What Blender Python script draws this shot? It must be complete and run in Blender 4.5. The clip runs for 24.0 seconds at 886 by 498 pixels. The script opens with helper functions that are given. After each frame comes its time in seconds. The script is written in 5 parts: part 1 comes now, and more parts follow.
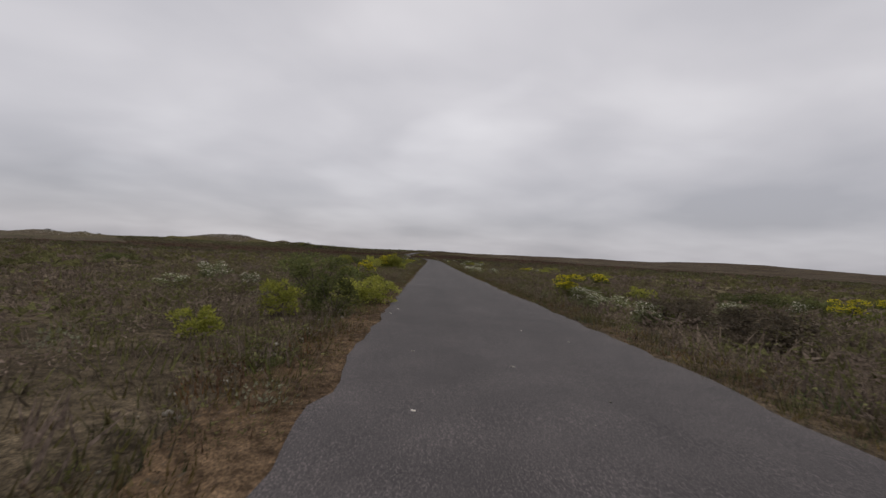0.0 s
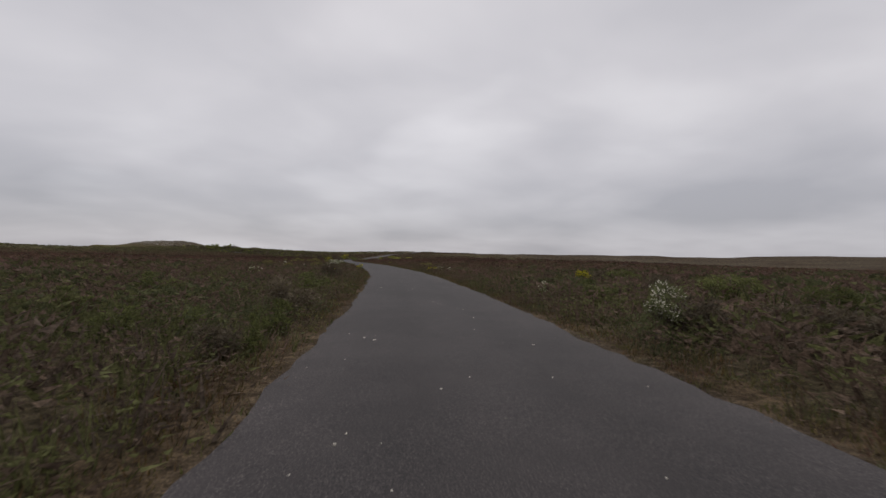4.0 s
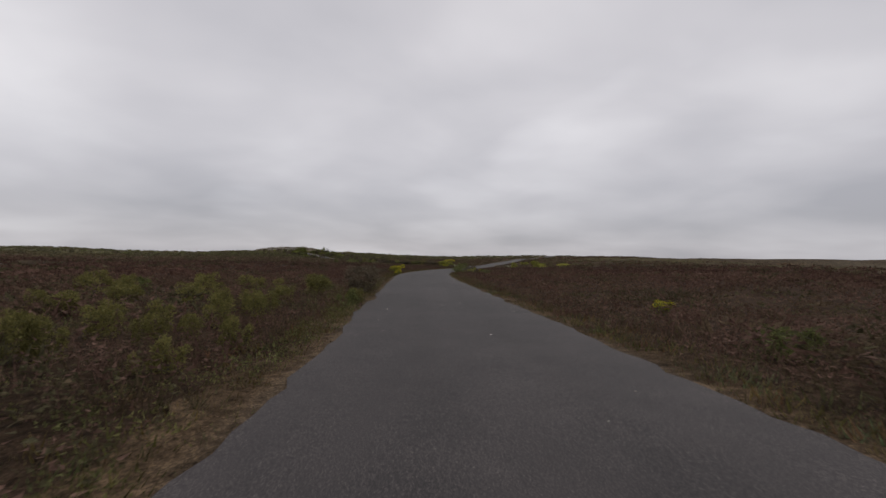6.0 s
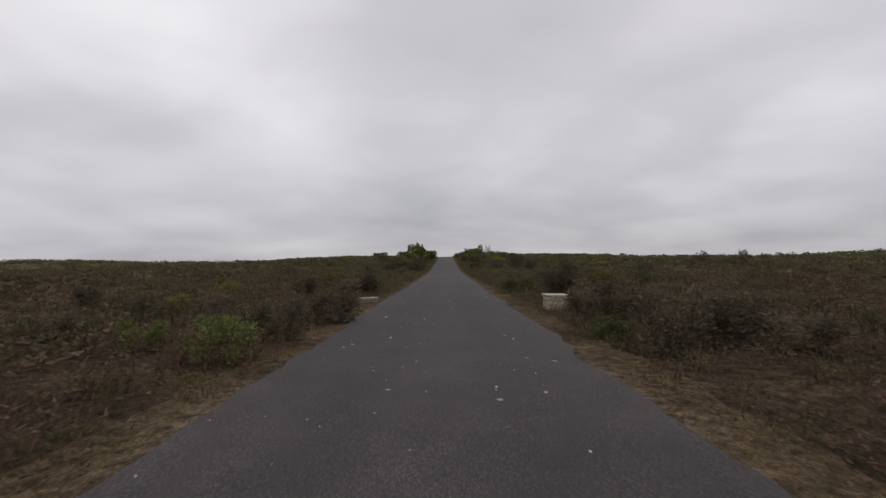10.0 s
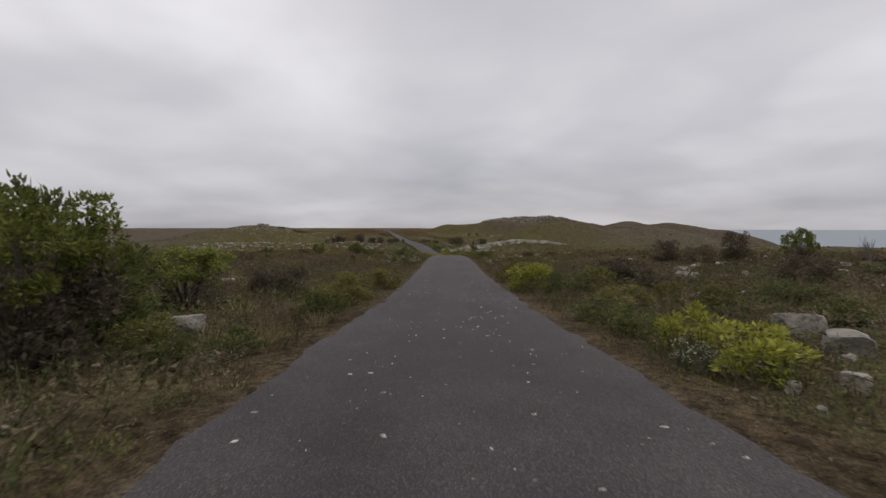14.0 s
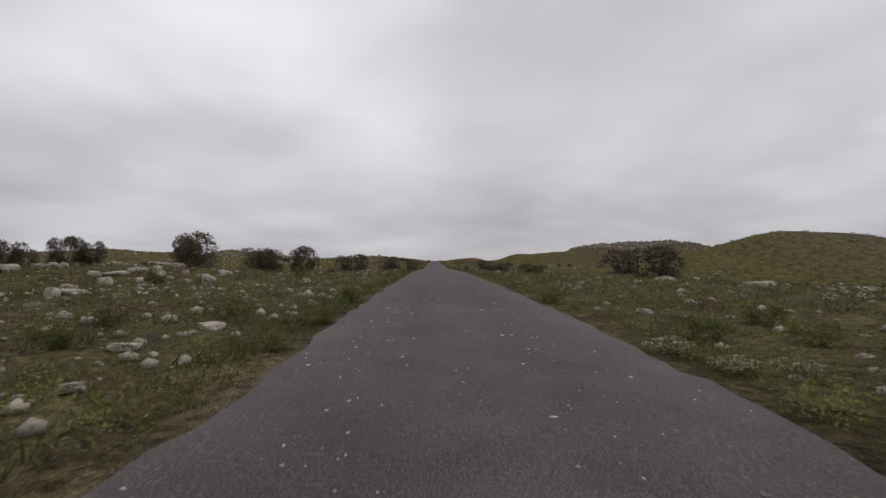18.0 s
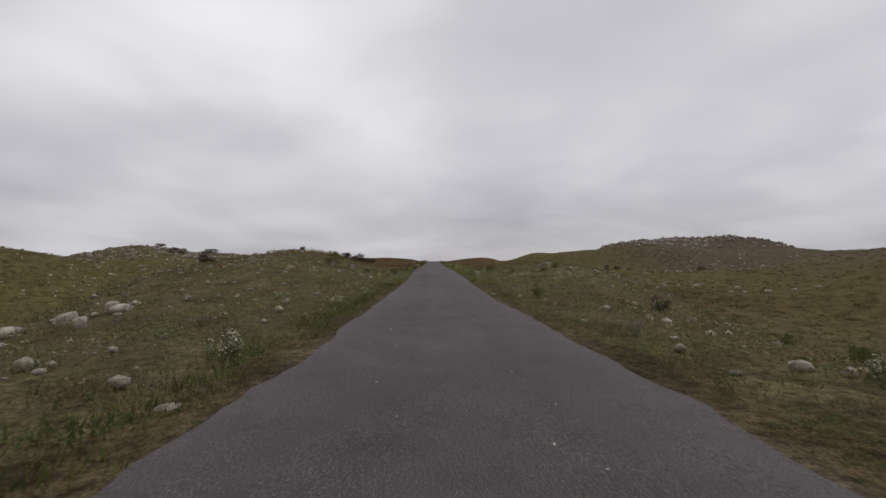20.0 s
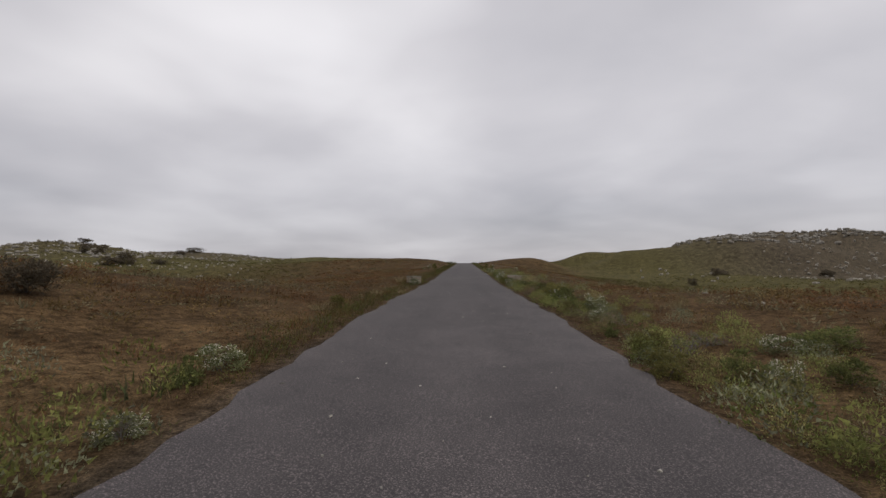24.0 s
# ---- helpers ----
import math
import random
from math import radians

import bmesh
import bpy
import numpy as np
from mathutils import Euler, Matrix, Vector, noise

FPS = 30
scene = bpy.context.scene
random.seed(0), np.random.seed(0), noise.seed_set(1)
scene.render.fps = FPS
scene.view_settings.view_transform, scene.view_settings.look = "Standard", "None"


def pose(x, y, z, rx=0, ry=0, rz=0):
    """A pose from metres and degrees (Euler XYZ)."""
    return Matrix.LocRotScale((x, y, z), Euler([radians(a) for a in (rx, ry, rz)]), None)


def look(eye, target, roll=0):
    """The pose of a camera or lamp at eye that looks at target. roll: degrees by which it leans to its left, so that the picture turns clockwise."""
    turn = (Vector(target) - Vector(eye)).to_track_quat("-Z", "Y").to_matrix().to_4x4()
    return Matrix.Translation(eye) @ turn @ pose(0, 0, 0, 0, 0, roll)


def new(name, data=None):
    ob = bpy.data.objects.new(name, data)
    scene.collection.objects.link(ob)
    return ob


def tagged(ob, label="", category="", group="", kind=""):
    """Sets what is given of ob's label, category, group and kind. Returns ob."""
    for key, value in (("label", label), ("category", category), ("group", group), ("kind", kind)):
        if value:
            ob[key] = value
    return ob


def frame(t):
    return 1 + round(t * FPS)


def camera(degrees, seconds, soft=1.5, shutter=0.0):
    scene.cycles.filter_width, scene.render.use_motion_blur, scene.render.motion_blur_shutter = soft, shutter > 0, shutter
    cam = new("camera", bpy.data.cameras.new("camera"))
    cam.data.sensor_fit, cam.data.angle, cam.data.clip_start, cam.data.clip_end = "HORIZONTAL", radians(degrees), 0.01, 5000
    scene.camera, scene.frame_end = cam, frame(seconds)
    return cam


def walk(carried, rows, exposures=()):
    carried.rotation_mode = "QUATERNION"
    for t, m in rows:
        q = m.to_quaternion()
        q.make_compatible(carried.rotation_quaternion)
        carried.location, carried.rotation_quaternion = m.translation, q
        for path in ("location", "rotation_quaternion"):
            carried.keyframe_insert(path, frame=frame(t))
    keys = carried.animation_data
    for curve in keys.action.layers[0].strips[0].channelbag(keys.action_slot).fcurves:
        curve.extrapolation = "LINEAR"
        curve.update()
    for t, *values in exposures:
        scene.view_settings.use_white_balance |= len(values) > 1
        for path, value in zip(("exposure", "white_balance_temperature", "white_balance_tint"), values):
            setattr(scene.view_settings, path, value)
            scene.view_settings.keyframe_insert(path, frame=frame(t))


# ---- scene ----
# ================= the drive: centre line, profile, camera =================
SPEED = 36.0
EYE = 1.3
LENS = 86.0

# heading of the track, in degrees to the left, by chainage / SPEED
HEADINGS = [(0, 0), (3.6, 0), (4.6, 3), (5.4, 9), (6.5, 14), (6.9, 13), (7.9, -2), (8.3, -2), (9.0, 50), (9.15, 50),
            (9.75, 36), (13.4, 36), (13.8, 39), (16.6, 39), (17.0, 48), (30, 48)]
# height of the track
HEIGHTS = [(0, 1.7), (1, 1.25), (2, 0.8), (3, 0.4), (4, 0.1), (5, -0.1), (8, -0.3), (9, -0.25), (10, 0.0), (11.6, 0.3), (12.9, 2.2), (13.3, 2.8), (13.75, 3.5), (13.9, 3.45), (14.5, 2.1),
           (14.85, 1.55), (15.3, 1.2), (15.6, 0.9), (16, 0.25), (16.4, -0.6), (17, -2.2), (17.6, -2.55), (18.4, -1.8), (19.2, -1.5), (20.6, -1.65), (21.6, -0.8), (25, 1.05), (26.5, 1.2), (30, 1.0)]


def chainage(t):
    if t <= 21.65:
        return SPEED * t
    k = [(21.65, 779.4), (21.7, 781.2), (21.8, 784.9), (21.9, 788.4), (22.0, 789.5), (22.1, 789.3), (22.2, 788.4), (22.3, 787.0),
         (22.4, 785.2), (22.5, 783.2), (22.6, 781.2), (22.7, 779.6), (22.8, 778.4), (22.9, 777.5), (23.0, 776.9), (23.2, 775.4),
         (23.4, 774.0), (23.6, 773.0), (23.8, 772.3), (24.0, 771.9)]
    return float(np.interp(t, [a for a, b in k], [b for a, b in k]))


def ease(x, pairs):
    """Smooth steps between the pairs."""
    for (a, p), (b, q) in zip(pairs, pairs[1:]):
        if x <= b:
            u = max(0.0, (x - a) / (b - a))
            return p + (q - p) * u * u * (3 - 2 * u)
    return pairs[-1][1]


STEP = 1.0
LONG = 1080
S0 = -40.0
SAMPLES = np.arange(S0, LONG, STEP)
ANGLE = np.array([radians(90 + ease(max(s, 0) / SPEED, HEADINGS)) for s in SAMPLES])
PX = np.cumsum(np.cos(ANGLE)) * STEP
PY = np.cumsum(np.sin(ANGLE)) * STEP
PX -= PX[40]
PY -= PY[40]
_raw = np.interp(SAMPLES / SPEED, [a for a, b in HEIGHTS], [b for a, b in HEIGHTS])
_ker = np.exp(-np.linspace(-2.2, 2.2, 31) ** 2)
PZ = np.convolve(np.pad(_raw, 15, mode="edge"), _ker / _ker.sum(), mode="valid")
SLOPE = np.gradient(PZ, STEP)


def station(s):
    """Place, heading and slope of the track at chainage s."""
    return (float(np.interp(s, SAMPLES, PX)), float(np.interp(s, SAMPLES, PY)), float(np.interp(s, SAMPLES, PZ)),
            float(np.interp(s, SAMPLES, ANGLE)), float(np.interp(s, SAMPLES, SLOPE)))


def plan(s, ahead, aside):
    """World x, y of a place so far ahead and to the right of the track at chainage s."""
    x, y, z, a, g = station(s)
    return x + ahead * math.cos(a) + aside * math.sin(a), y + ahead * math.sin(a) - aside * math.cos(a)


# how the car sits: seconds, degrees it points right of the track, degrees up, lean
SWAY = [(0.0, 1.3, 0.75, 2.9), (0.5, 1.0, 0.95, 1.6), (1.0, 0.8, 0.95, 0.9), (3.0, 2.0, 1.1, 1.0), (4.0, 4.3, 1.2, 1.1), (5.0, 3.0, 1.2, 0.9),
        (6.0, 1.0, 1.3, 0.9), (7.0, -4.5, 1.2, -0.1), (8.0, 2.3, 0.5, 0.6), (8.5, 0.0, 0.8, 0.2), (9.0, -2.9, 0.8, -1.35), (10.0, -0.2, 1.5, -0.73),
        (11.5, -0.5, 1.53, -0.3), (13.0, -0.7, 0.38, 0.0), (14.0, -0.4, 0.2, 0.0), (15.0, -2.1, 1.74, 0.1), (16.0, -1.1, 2.1, 0.2), (17.0, -3.2, 1.38, 0.0),
        (18.0, 1.0, 0.38, 0.0), (19.5, 1.0, 2.49, 0.0), (21.0, 1.3, 1.3, 0.0), (22.0, -1.8, 0.64, 0.0), (23.0, -4.1, 0.95, 0.0), (24.0, -2.6, 0.72, 0.0)]


def rides(t):
    x, y, z, a, g = station(chainage(t))
    k = [p[0] for p in SWAY]
    yaw, tip, lean = (np.interp(t, k, [p[i] for p in SWAY]) for i in (1, 2, 3))
    a -= radians(yaw)
    up = math.atan(g) + radians(tip)
    eye = Vector((x, y, z + EYE))
    return look(eye, eye + Vector((math.cos(a) * math.cos(up), math.sin(a) * math.cos(up), math.sin(up))) * 10, lean)


cam = camera(LENS, 24.0, soft=1.5, shutter=0.02)
TIMES = [0.2 * i for i in range(108)] + [21.6 + 0.1 * i for i in range(25)]
walk(cam, [(t, rides(t)) for t in TIMES])

# ================= sky, sun =================
world = bpy.data.worlds.new("overcast")
scene.world = world
world.use_nodes = True
wn, wl = world.node_tree.nodes, world.node_tree.links
wn.clear()


def wnode(kind, **inputs):
    n = wn.new(kind)
    for k, v in inputs.items():
        n.inputs[k.replace("_", " ")].default_value = v
    return n


coord = wn.new("ShaderNodeTexCoord")
split = wn.new("ShaderNodeSeparateXYZ")
wl.new(coord.outputs["Generated"], split.inputs[0])


def wmath(op, a, b=None, c=None):
    n = wn.new("ShaderNodeMath")
    n.operation = op
    for i, v in enumerate((a, b, c)):
        if v is None:
            continue
        if isinstance(v, (int, float)):
            n.inputs[i].default_value = v
        else:
            wl.new(v, n.inputs[i])
    return n.outputs[0]


high = wmath("ADD", wmath("MAXIMUM", split.outputs["Z"], 0.0), 0.20)
deck = wn.new("ShaderNodeCombineXYZ")
wl.new(wmath("DIVIDE", split.outputs["X"], high), deck.inputs[0])
wl.new(wmath("DIVIDE", split.outputs["Y"], high), deck.inputs[1])
big = wnode("ShaderNodeTexNoise", Scale=0.55, Detail=3.5, Roughness=0.45, Distortion=0.3)
small = wnode("ShaderNodeTexNoise", Scale=1.35, Detail=4.0, Roughness=0.45, Distortion=0.25)
wl.new(deck.outputs[0], big.inputs["Vector"])
wl.new(deck.outputs[0], small.inputs["Vector"])
puff = wmath("ADD", wmath("MULTIPLY", big.outputs[0], 0.68), wmath("MULTIPLY", small.outputs[0], 0.32))
ramp = wn.new("ShaderNodeValToRGB")
ramp.color_ramp.elements[0].position, ramp.color_ramp.elements[0].color = 0.35, (0.455, 0.445, 0.472, 1)
ramp.color_ramp.elements[1].position, ramp.color_ramp.elements[1].color = 0.66, (0.765, 0.742, 0.758, 1)
mid = ramp.color_ramp.elements.new(0.5)
mid.color = (0.59, 0.57, 0.592, 1)
wl.new(puff, ramp.inputs[0])
# thin places in the cloud deck
gaps = wnode("ShaderNodeTexNoise", Scale=0.9, Detail=3.0, Roughness=0.5, Distortion=0.2)
shift = wn.new("ShaderNodeVectorMath")
shift.operation = "ADD"
shift.inputs[1].default_value = (7.3, 2.1, 4.0)
wl.new(deck.outputs[0], shift.inputs[0])
wl.new(shift.outputs[0], gaps.inputs["Vector"])
thin_spot = wn.new("ShaderNodeMapRange")
thin_spot.inputs[1].default_value, thin_spot.inputs[2].default_value = 0.56, 0.72
thin_spot.inputs[3].default_value, thin_spot.inputs[4].default_value = 0.0, 0.10
wl.new(gaps.outputs[0], thin_spot.inputs[0])
brighter = wn.new("ShaderNodeMixRGB")
brighter.blend_type = "ADD"
brighter.inputs[0].default_value = 1.0
wl.new(ramp.outputs[0], brighter.inputs[1])
wl.new(wmath("MULTIPLY", thin_spot.outputs[0], wmath("SMOOTH_MIN", wmath("MULTIPLY", wmath("MAXIMUM", split.outputs["Z"], 0.0), 5.0), 1.0, 0.2)), brighter.inputs[2])
sky = wn.new("ShaderNodeTexSky")
sky.sky_type, sky.sun_disc = "NISHITA", False
sky.sun_elevation, sky.sun_rotation = radians(50), radians(-20)
thin = wn.new("ShaderNodeMixRGB")
thin.blend_type = "ADD"
thin.inputs[0].default_value = 0.008
wl.new(brighter.outputs[0], thin.inputs[1])
wl.new(sky.outputs[0], thin.inputs[2])
low_air = wn.new("ShaderNodeValToRGB")
low_air.color_ramp.elements[0].position, low_air.color_ramp.elements[0].color = 0.0, (0.73, 0.74, 0.77, 1)
low_air.color_ramp.elements[1].position, low_air.color_ramp.elements[1].color = 0.30, (1, 1, 1, 1)
wl.new(split.outputs["Z"], low_air.inputs[0])
veil = wn.new("ShaderNodeMixRGB")
veil.blend_type = "MULTIPLY"
veil.inputs[0].default_value = 1.0
wl.new(thin.outputs[0], veil.inputs[1])
wl.new(low_air.outputs[0], veil.inputs[2])
ground_glow = wnode("ShaderNodeBackground", Strength=1.0)
wl.new(veil.outputs[0], ground_glow.inputs["Color"])
out = wn.new("ShaderNodeOutputWorld")
wl.new(ground_glow.outputs[0], out.inputs["Surface"])

sun = new("sun", bpy.data.lights.new("sun", "SUN"))
sun.data.energy, sun.data.angle, sun.data.color = 1.4, radians(60), (1.0, 0.97, 0.93)
sun.matrix_world = look((0, 0, 60), (-10, -25, 0))
# ================= materials =================
def material(name, rough=0.85, metal=0.0):
    m = bpy.data.materials.new(name)
    m.use_nodes = True
    n, l = m.node_tree.nodes, m.node_tree.links
    b = n["Principled BSDF"]
    b.inputs["Roughness"].default_value = rough
    b.inputs["Metallic"].default_value = metal
    b.inputs["Specular IOR Level"].default_value = 0.25
    return m, n, l, b


def noise_of(n, l, scale, detail=4.0, rough=0.55, coords="Object"):
    c = n.new("ShaderNodeTexCoord")
    t = n.new("ShaderNodeTexNoise")
    t.inputs["Scale"].default_value, t.inputs["Detail"].default_value, t.inputs["Roughness"].default_value = scale, detail, rough
    l.new(c.outputs[coords], t.inputs["Vector"])
    return t.outputs["Fac"]


def ramp_of(n, l, fac, stops):
    r = n.new("ShaderNodeValToRGB")
    e = r.color_ramp.elements
    e[0].position, e[0].color = stops[0][0], (*stops[0][1], 1)
    e[1].position, e[1].color = stops[-1][0], (*stops[-1][1], 1)
    for p, c in stops[1:-1]:
        e.new(p).color = (*c, 1)
    l.new(fac, r.inputs[0])
    return r.outputs[0]


def mix_of(n, l, kind, fac, a, b):
    m = n.new("ShaderNodeMixRGB")
    m.blend_type = kind
    for i, v in enumerate((fac, a, b)):
        if isinstance(v, (int, float)):
            m.inputs[i].default_value = v
        elif isinstance(v, tuple):
            m.inputs[i].default_value = (*v, 1)
        else:
            l.new(v, m.inputs[i])
    return m.outputs[0]


def bump_of(n, l, b, height, strength, distance):
    u = n.new("ShaderNodeBump")
    u.inputs["Strength"].default_value, u.inputs["Distance"].default_value = strength, distance
    l.new(height, u.inputs["Height"])
    l.new(u.outputs[0], b.inputs["Normal"])


def mottled(name, dark, light, scale, rough=0.85, bump=0.4, depth=0.02, fine=8.0, island=0.0, per_object=0.0):
    """A two-scale mottled surface between two colours."""
    m, n, l, b = material(name, rough)
    big = ramp_of(n, l, noise_of(n, l, scale, 4), [(0.3, dark), (0.7, light)])
    grain = ramp_of(n, l, noise_of(n, l, scale * fine, 5, 0.65), [(0.25, (0.55, 0.55, 0.55)), (0.75, (1.25, 1.25, 1.25))])
    c = mix_of(n, l, "MULTIPLY", 1.0, big, grain)
    if island:
        g = n.new("ShaderNodeNewGeometry")
        v = ramp_of(n, l, g.outputs["Random Per Island"], [(0, (1 - island,) * 3), (1, (1 + island,) * 3)])
        c = mix_of(n, l, "MULTIPLY", 1.0, c, v)
    if per_object:
        o = n.new("ShaderNodeObjectInfo")
        v = ramp_of(n, l, o.outputs["Random"], [(0, (1 - per_object,) * 3), (1, (1 + per_object,) * 3)])
        c = mix_of(n, l, "MULTIPLY", 1.0, c, v)
    l.new(c, b.inputs["Base Color"])
    if bump:
        bump_of(n, l, b, noise_of(n, l, scale * fine * 0.7, 6, 0.6), bump, depth)
    return m


def tinted(name, scale, spread=0.35, rough=0.9, bump=0.5, depth=0.05, leaf=0.0):
    """Takes its colour from the mesh's own tint layer, broken up at two scales."""
    m, n, l, b = material(name, rough)
    b.inputs["Specular IOR Level"].default_value = 0.03
    a = n.new("ShaderNodeAttribute")
    a.attribute_name = "tint"
    big = ramp_of(n, l, noise_of(n, l, scale, 4), [(0.3, (1 - spread,) * 3), (0.7, (1 + spread,) * 3)])
    fine = ramp_of(n, l, noise_of(n, l, scale * 9, 5, 0.65), [(0.32, (0.35, 0.35, 0.35)), (0.68, (1.6, 1.6, 1.6))])
    c = mix_of(n, l, "MULTIPLY", 1.0, mix_of(n, l, "MULTIPLY", 1.0, a.outputs["Color"], big), fine)
    if bump:
        crumb = ramp_of(n, l, noise_of(n, l, scale * 60, 4, 0.7), [(0.34, (0.4, 0.4, 0.4)), (0.5, (0.95, 0.93, 0.9)), (0.66, (1.8, 1.7, 1.5))])
        c = mix_of(n, l, "MULTIPLY", 1.0, c, crumb)
    l.new(c, b.inputs["Base Color"])
    if bump:
        bump_of(n, l, b, noise_of(n, l, scale * 6, 6, 0.65), bump, depth)
    if leaf:
        thin_leaf(n, l, b, c, leaf)
    return m


def thin_leaf(n, l, b, colour, share):
    """Lets part of the light through a leaf."""
    t = n.new("ShaderNodeBsdfTranslucent")
    mx = n.new("ShaderNodeMixShader")
    mx.inputs[0].default_value = share
    l.new(colour, t.inputs["Color"])
    l.new(b.outputs[0], mx.inputs[1])
    l.new(t.outputs[0], mx.inputs[2])
    l.new(mx.outputs[0], n["Material Output"].inputs["Surface"])


def asphalt_material():
    m, n, l, b = material("worn asphalt", 0.8)
    b.inputs["Specular IOR Level"].default_value = 0.2
    patch = ramp_of(n, l, noise_of(n, l, 0.22, 3), [(0.3, (0.041, 0.0362, 0.0372)), (0.7, (0.057, 0.0508, 0.0520))])
    stain = ramp_of(n, l, noise_of(n, l, 1.3, 5, 0.6), [(0.25, (0.78, 0.78, 0.79)), (0.7, (1.12, 1.11, 1.10))])
    grit = ramp_of(n, l, noise_of(n, l, 78, 2, 0.7), [(0.32, (0.52, 0.52, 0.53)), (0.55, (1.0, 0.99, 0.98)), (0.67, (2.7, 2.6, 2.45))])
    c = mix_of(n, l, "MULTIPLY", 1.0, mix_of(n, l, "MULTIPLY", 1.0, patch, stain), grit)
    at = n.new("ShaderNodeAttribute")
    at.attribute_name = "tint"
    c = mix_of(n, l, "MULTIPLY", 1.0, c, at.outputs["Color"])
    l.new(c, b.inputs["Base Color"])
    bump_of(n, l, b, noise_of(n, l, 78, 3, 0.7), 0.6, 0.005)
    return m


ASPHALT = asphalt_material()
SOIL = tinted("heath soil and litter", 0.7, 0.4, 0.95, 1.0, 0.12)
VERGE = tinted("gravel and dry grass verge", 1.6, 0.4, 0.95, 0.8, 0.03)
SCRUB = tinted("heath leaves", 2.2, 0.2, 0.8, 0.0, leaf=0.4)


# ================= zones along the track =================
# seconds of driving: soil, then four plant colours, plant height, share of grass
ZONES = [
    (0.0, (0.075, 0.058, 0.043), [(0.085, 0.070, 0.052), (0.105, 0.085, 0.066), (0.075, 0.078, 0.030), (0.070, 0.060, 0.040)], 0.42, 0.55),
    (1.3, (0.070, 0.056, 0.040), [(0.084, 0.068, 0.048), (0.084, 0.080, 0.032), (0.072, 0.070, 0.030), (0.098, 0.080, 0.062)], 0.56, 0.4),
    (4.0, (0.060, 0.046, 0.034), [(0.068, 0.056, 0.040), (0.070, 0.076, 0.030), (0.080, 0.062, 0.042), (0.055, 0.062, 0.028)], 0.66, 0.35),
    (5.0, (0.060, 0.041, 0.030), [(0.075, 0.052, 0.038), (0.062, 0.062, 0.028), (0.085, 0.058, 0.044), (0.050, 0.054, 0.026)], 0.56, 0.3),
    (7.0, (0.062, 0.038, 0.028), [(0.082, 0.050, 0.036), (0.070, 0.043, 0.032), (0.092, 0.058, 0.040), (0.060, 0.052, 0.028)], 0.36, 0.3),
    (8.1, (0.062, 0.040, 0.029), [(0.080, 0.052, 0.038), (0.072, 0.046, 0.033), (0.088, 0.060, 0.042), (0.062, 0.054, 0.030)], 0.38, 0.35),
    (8.6, (0.075, 0.054, 0.036), [(0.095, 0.068, 0.042), (0.085, 0.056, 0.040), (0.070, 0.072, 0.032), (0.105, 0.082, 0.050)], 0.34, 0.5),
    (10.0, (0.066, 0.048, 0.034), [(0.088, 0.058, 0.042), (0.066, 0.056, 0.030), (0.094, 0.066, 0.046), (0.058, 0.056, 0.029)], 0.42, 0.45),
    (12.4, (0.058, 0.050, 0.032), [(0.060, 0.070, 0.026), (0.070, 0.062, 0.038), (0.085, 0.090, 0.036), (0.055, 0.052, 0.030)], 0.55, 0.35),
    (13.9, (0.062, 0.052, 0.034), [(0.085, 0.092, 0.036), (0.095, 0.078, 0.044), (0.070, 0.078, 0.032), (0.11, 0.095, 0.055)], 0.48, 0.6),
    (15.0, (0.070, 0.055, 0.038), [(0.085, 0.084, 0.036), (0.095, 0.072, 0.046), (0.070, 0.074, 0.034), (0.088, 0.066, 0.044)], 0.42, 0.5),
    (16.0, (0.090, 0.066, 0.038), [(0.105, 0.080, 0.040), (0.12, 0.105, 0.040), (0.095, 0.090, 0.034), (0.085, 0.062, 0.036)], 0.44, 0.75),
    (17.0, (0.090, 0.070, 0.038), [(0.130, 0.105, 0.038), (0.125, 0.112, 0.036), (0.11, 0.078, 0.044), (0.095, 0.082, 0.036)], 0.36, 0.75),
    (17.7, (0.085, 0.072, 0.042), [(0.078, 0.088, 0.032), (0.090, 0.074, 0.042), (0.068, 0.080, 0.030), (0.090, 0.086, 0.044)], 0.28, 0.6),
    (20.3, (0.085, 0.068, 0.038), [(0.105, 0.108, 0.044), (0.112, 0.090, 0.048), (0.095, 0.105, 0.042), (0.112, 0.105, 0.066)], 0.26, 0.35),
    (21.3, (0.085, 0.068, 0.038), [(0.105, 0.108, 0.044), (0.112, 0.090, 0.048), (0.095, 0.105, 0.042), (0.112, 0.105, 0.066)], 0.26, 0.35),
    (21.6, (0.074, 0.045, 0.024), [(0.110, 0.062, 0.030), (0.096, 0.058, 0.028), (0.115, 0.084, 0.036), (0.108, 0.100, 0.056)], 0.26, 0.2),
    (24.0, (0.074, 0.046, 0.024), [(0.110, 0.064, 0.030), (0.096, 0.060, 0.028), (0.115, 0.086, 0.036), (0.108, 0.100, 0.056)], 0.26, 0.2),
]
ZT = np.array([z[0] for z in ZONES])
ZSOIL = np.array([z[1] for z in ZONES])
ZPLANT = np.array([z[2] for z in ZONES])
ZTALL = np.array([z[3] for z in ZONES]) * 0.8
DIM = np.interp(ZT, [2.5, 4, 6, 7, 7.8, 8.6, 10, 12.5, 14, 21.3, 21.8], [1.2, 1.05, 1.05, 0.88, 0.68, 0.80, 0.95, 1.0, 1.08, 1.08, 1.0])
ZSOIL = ZSOIL * DIM[:, None]
ZPLANT = ZPLANT * DIM[:, None, None]
ZGRASS = np.array([z[4] for z in ZONES]) * 0.5
ZPLANT = ZPLANT * np.array([1.04, 0.985, 1.06])


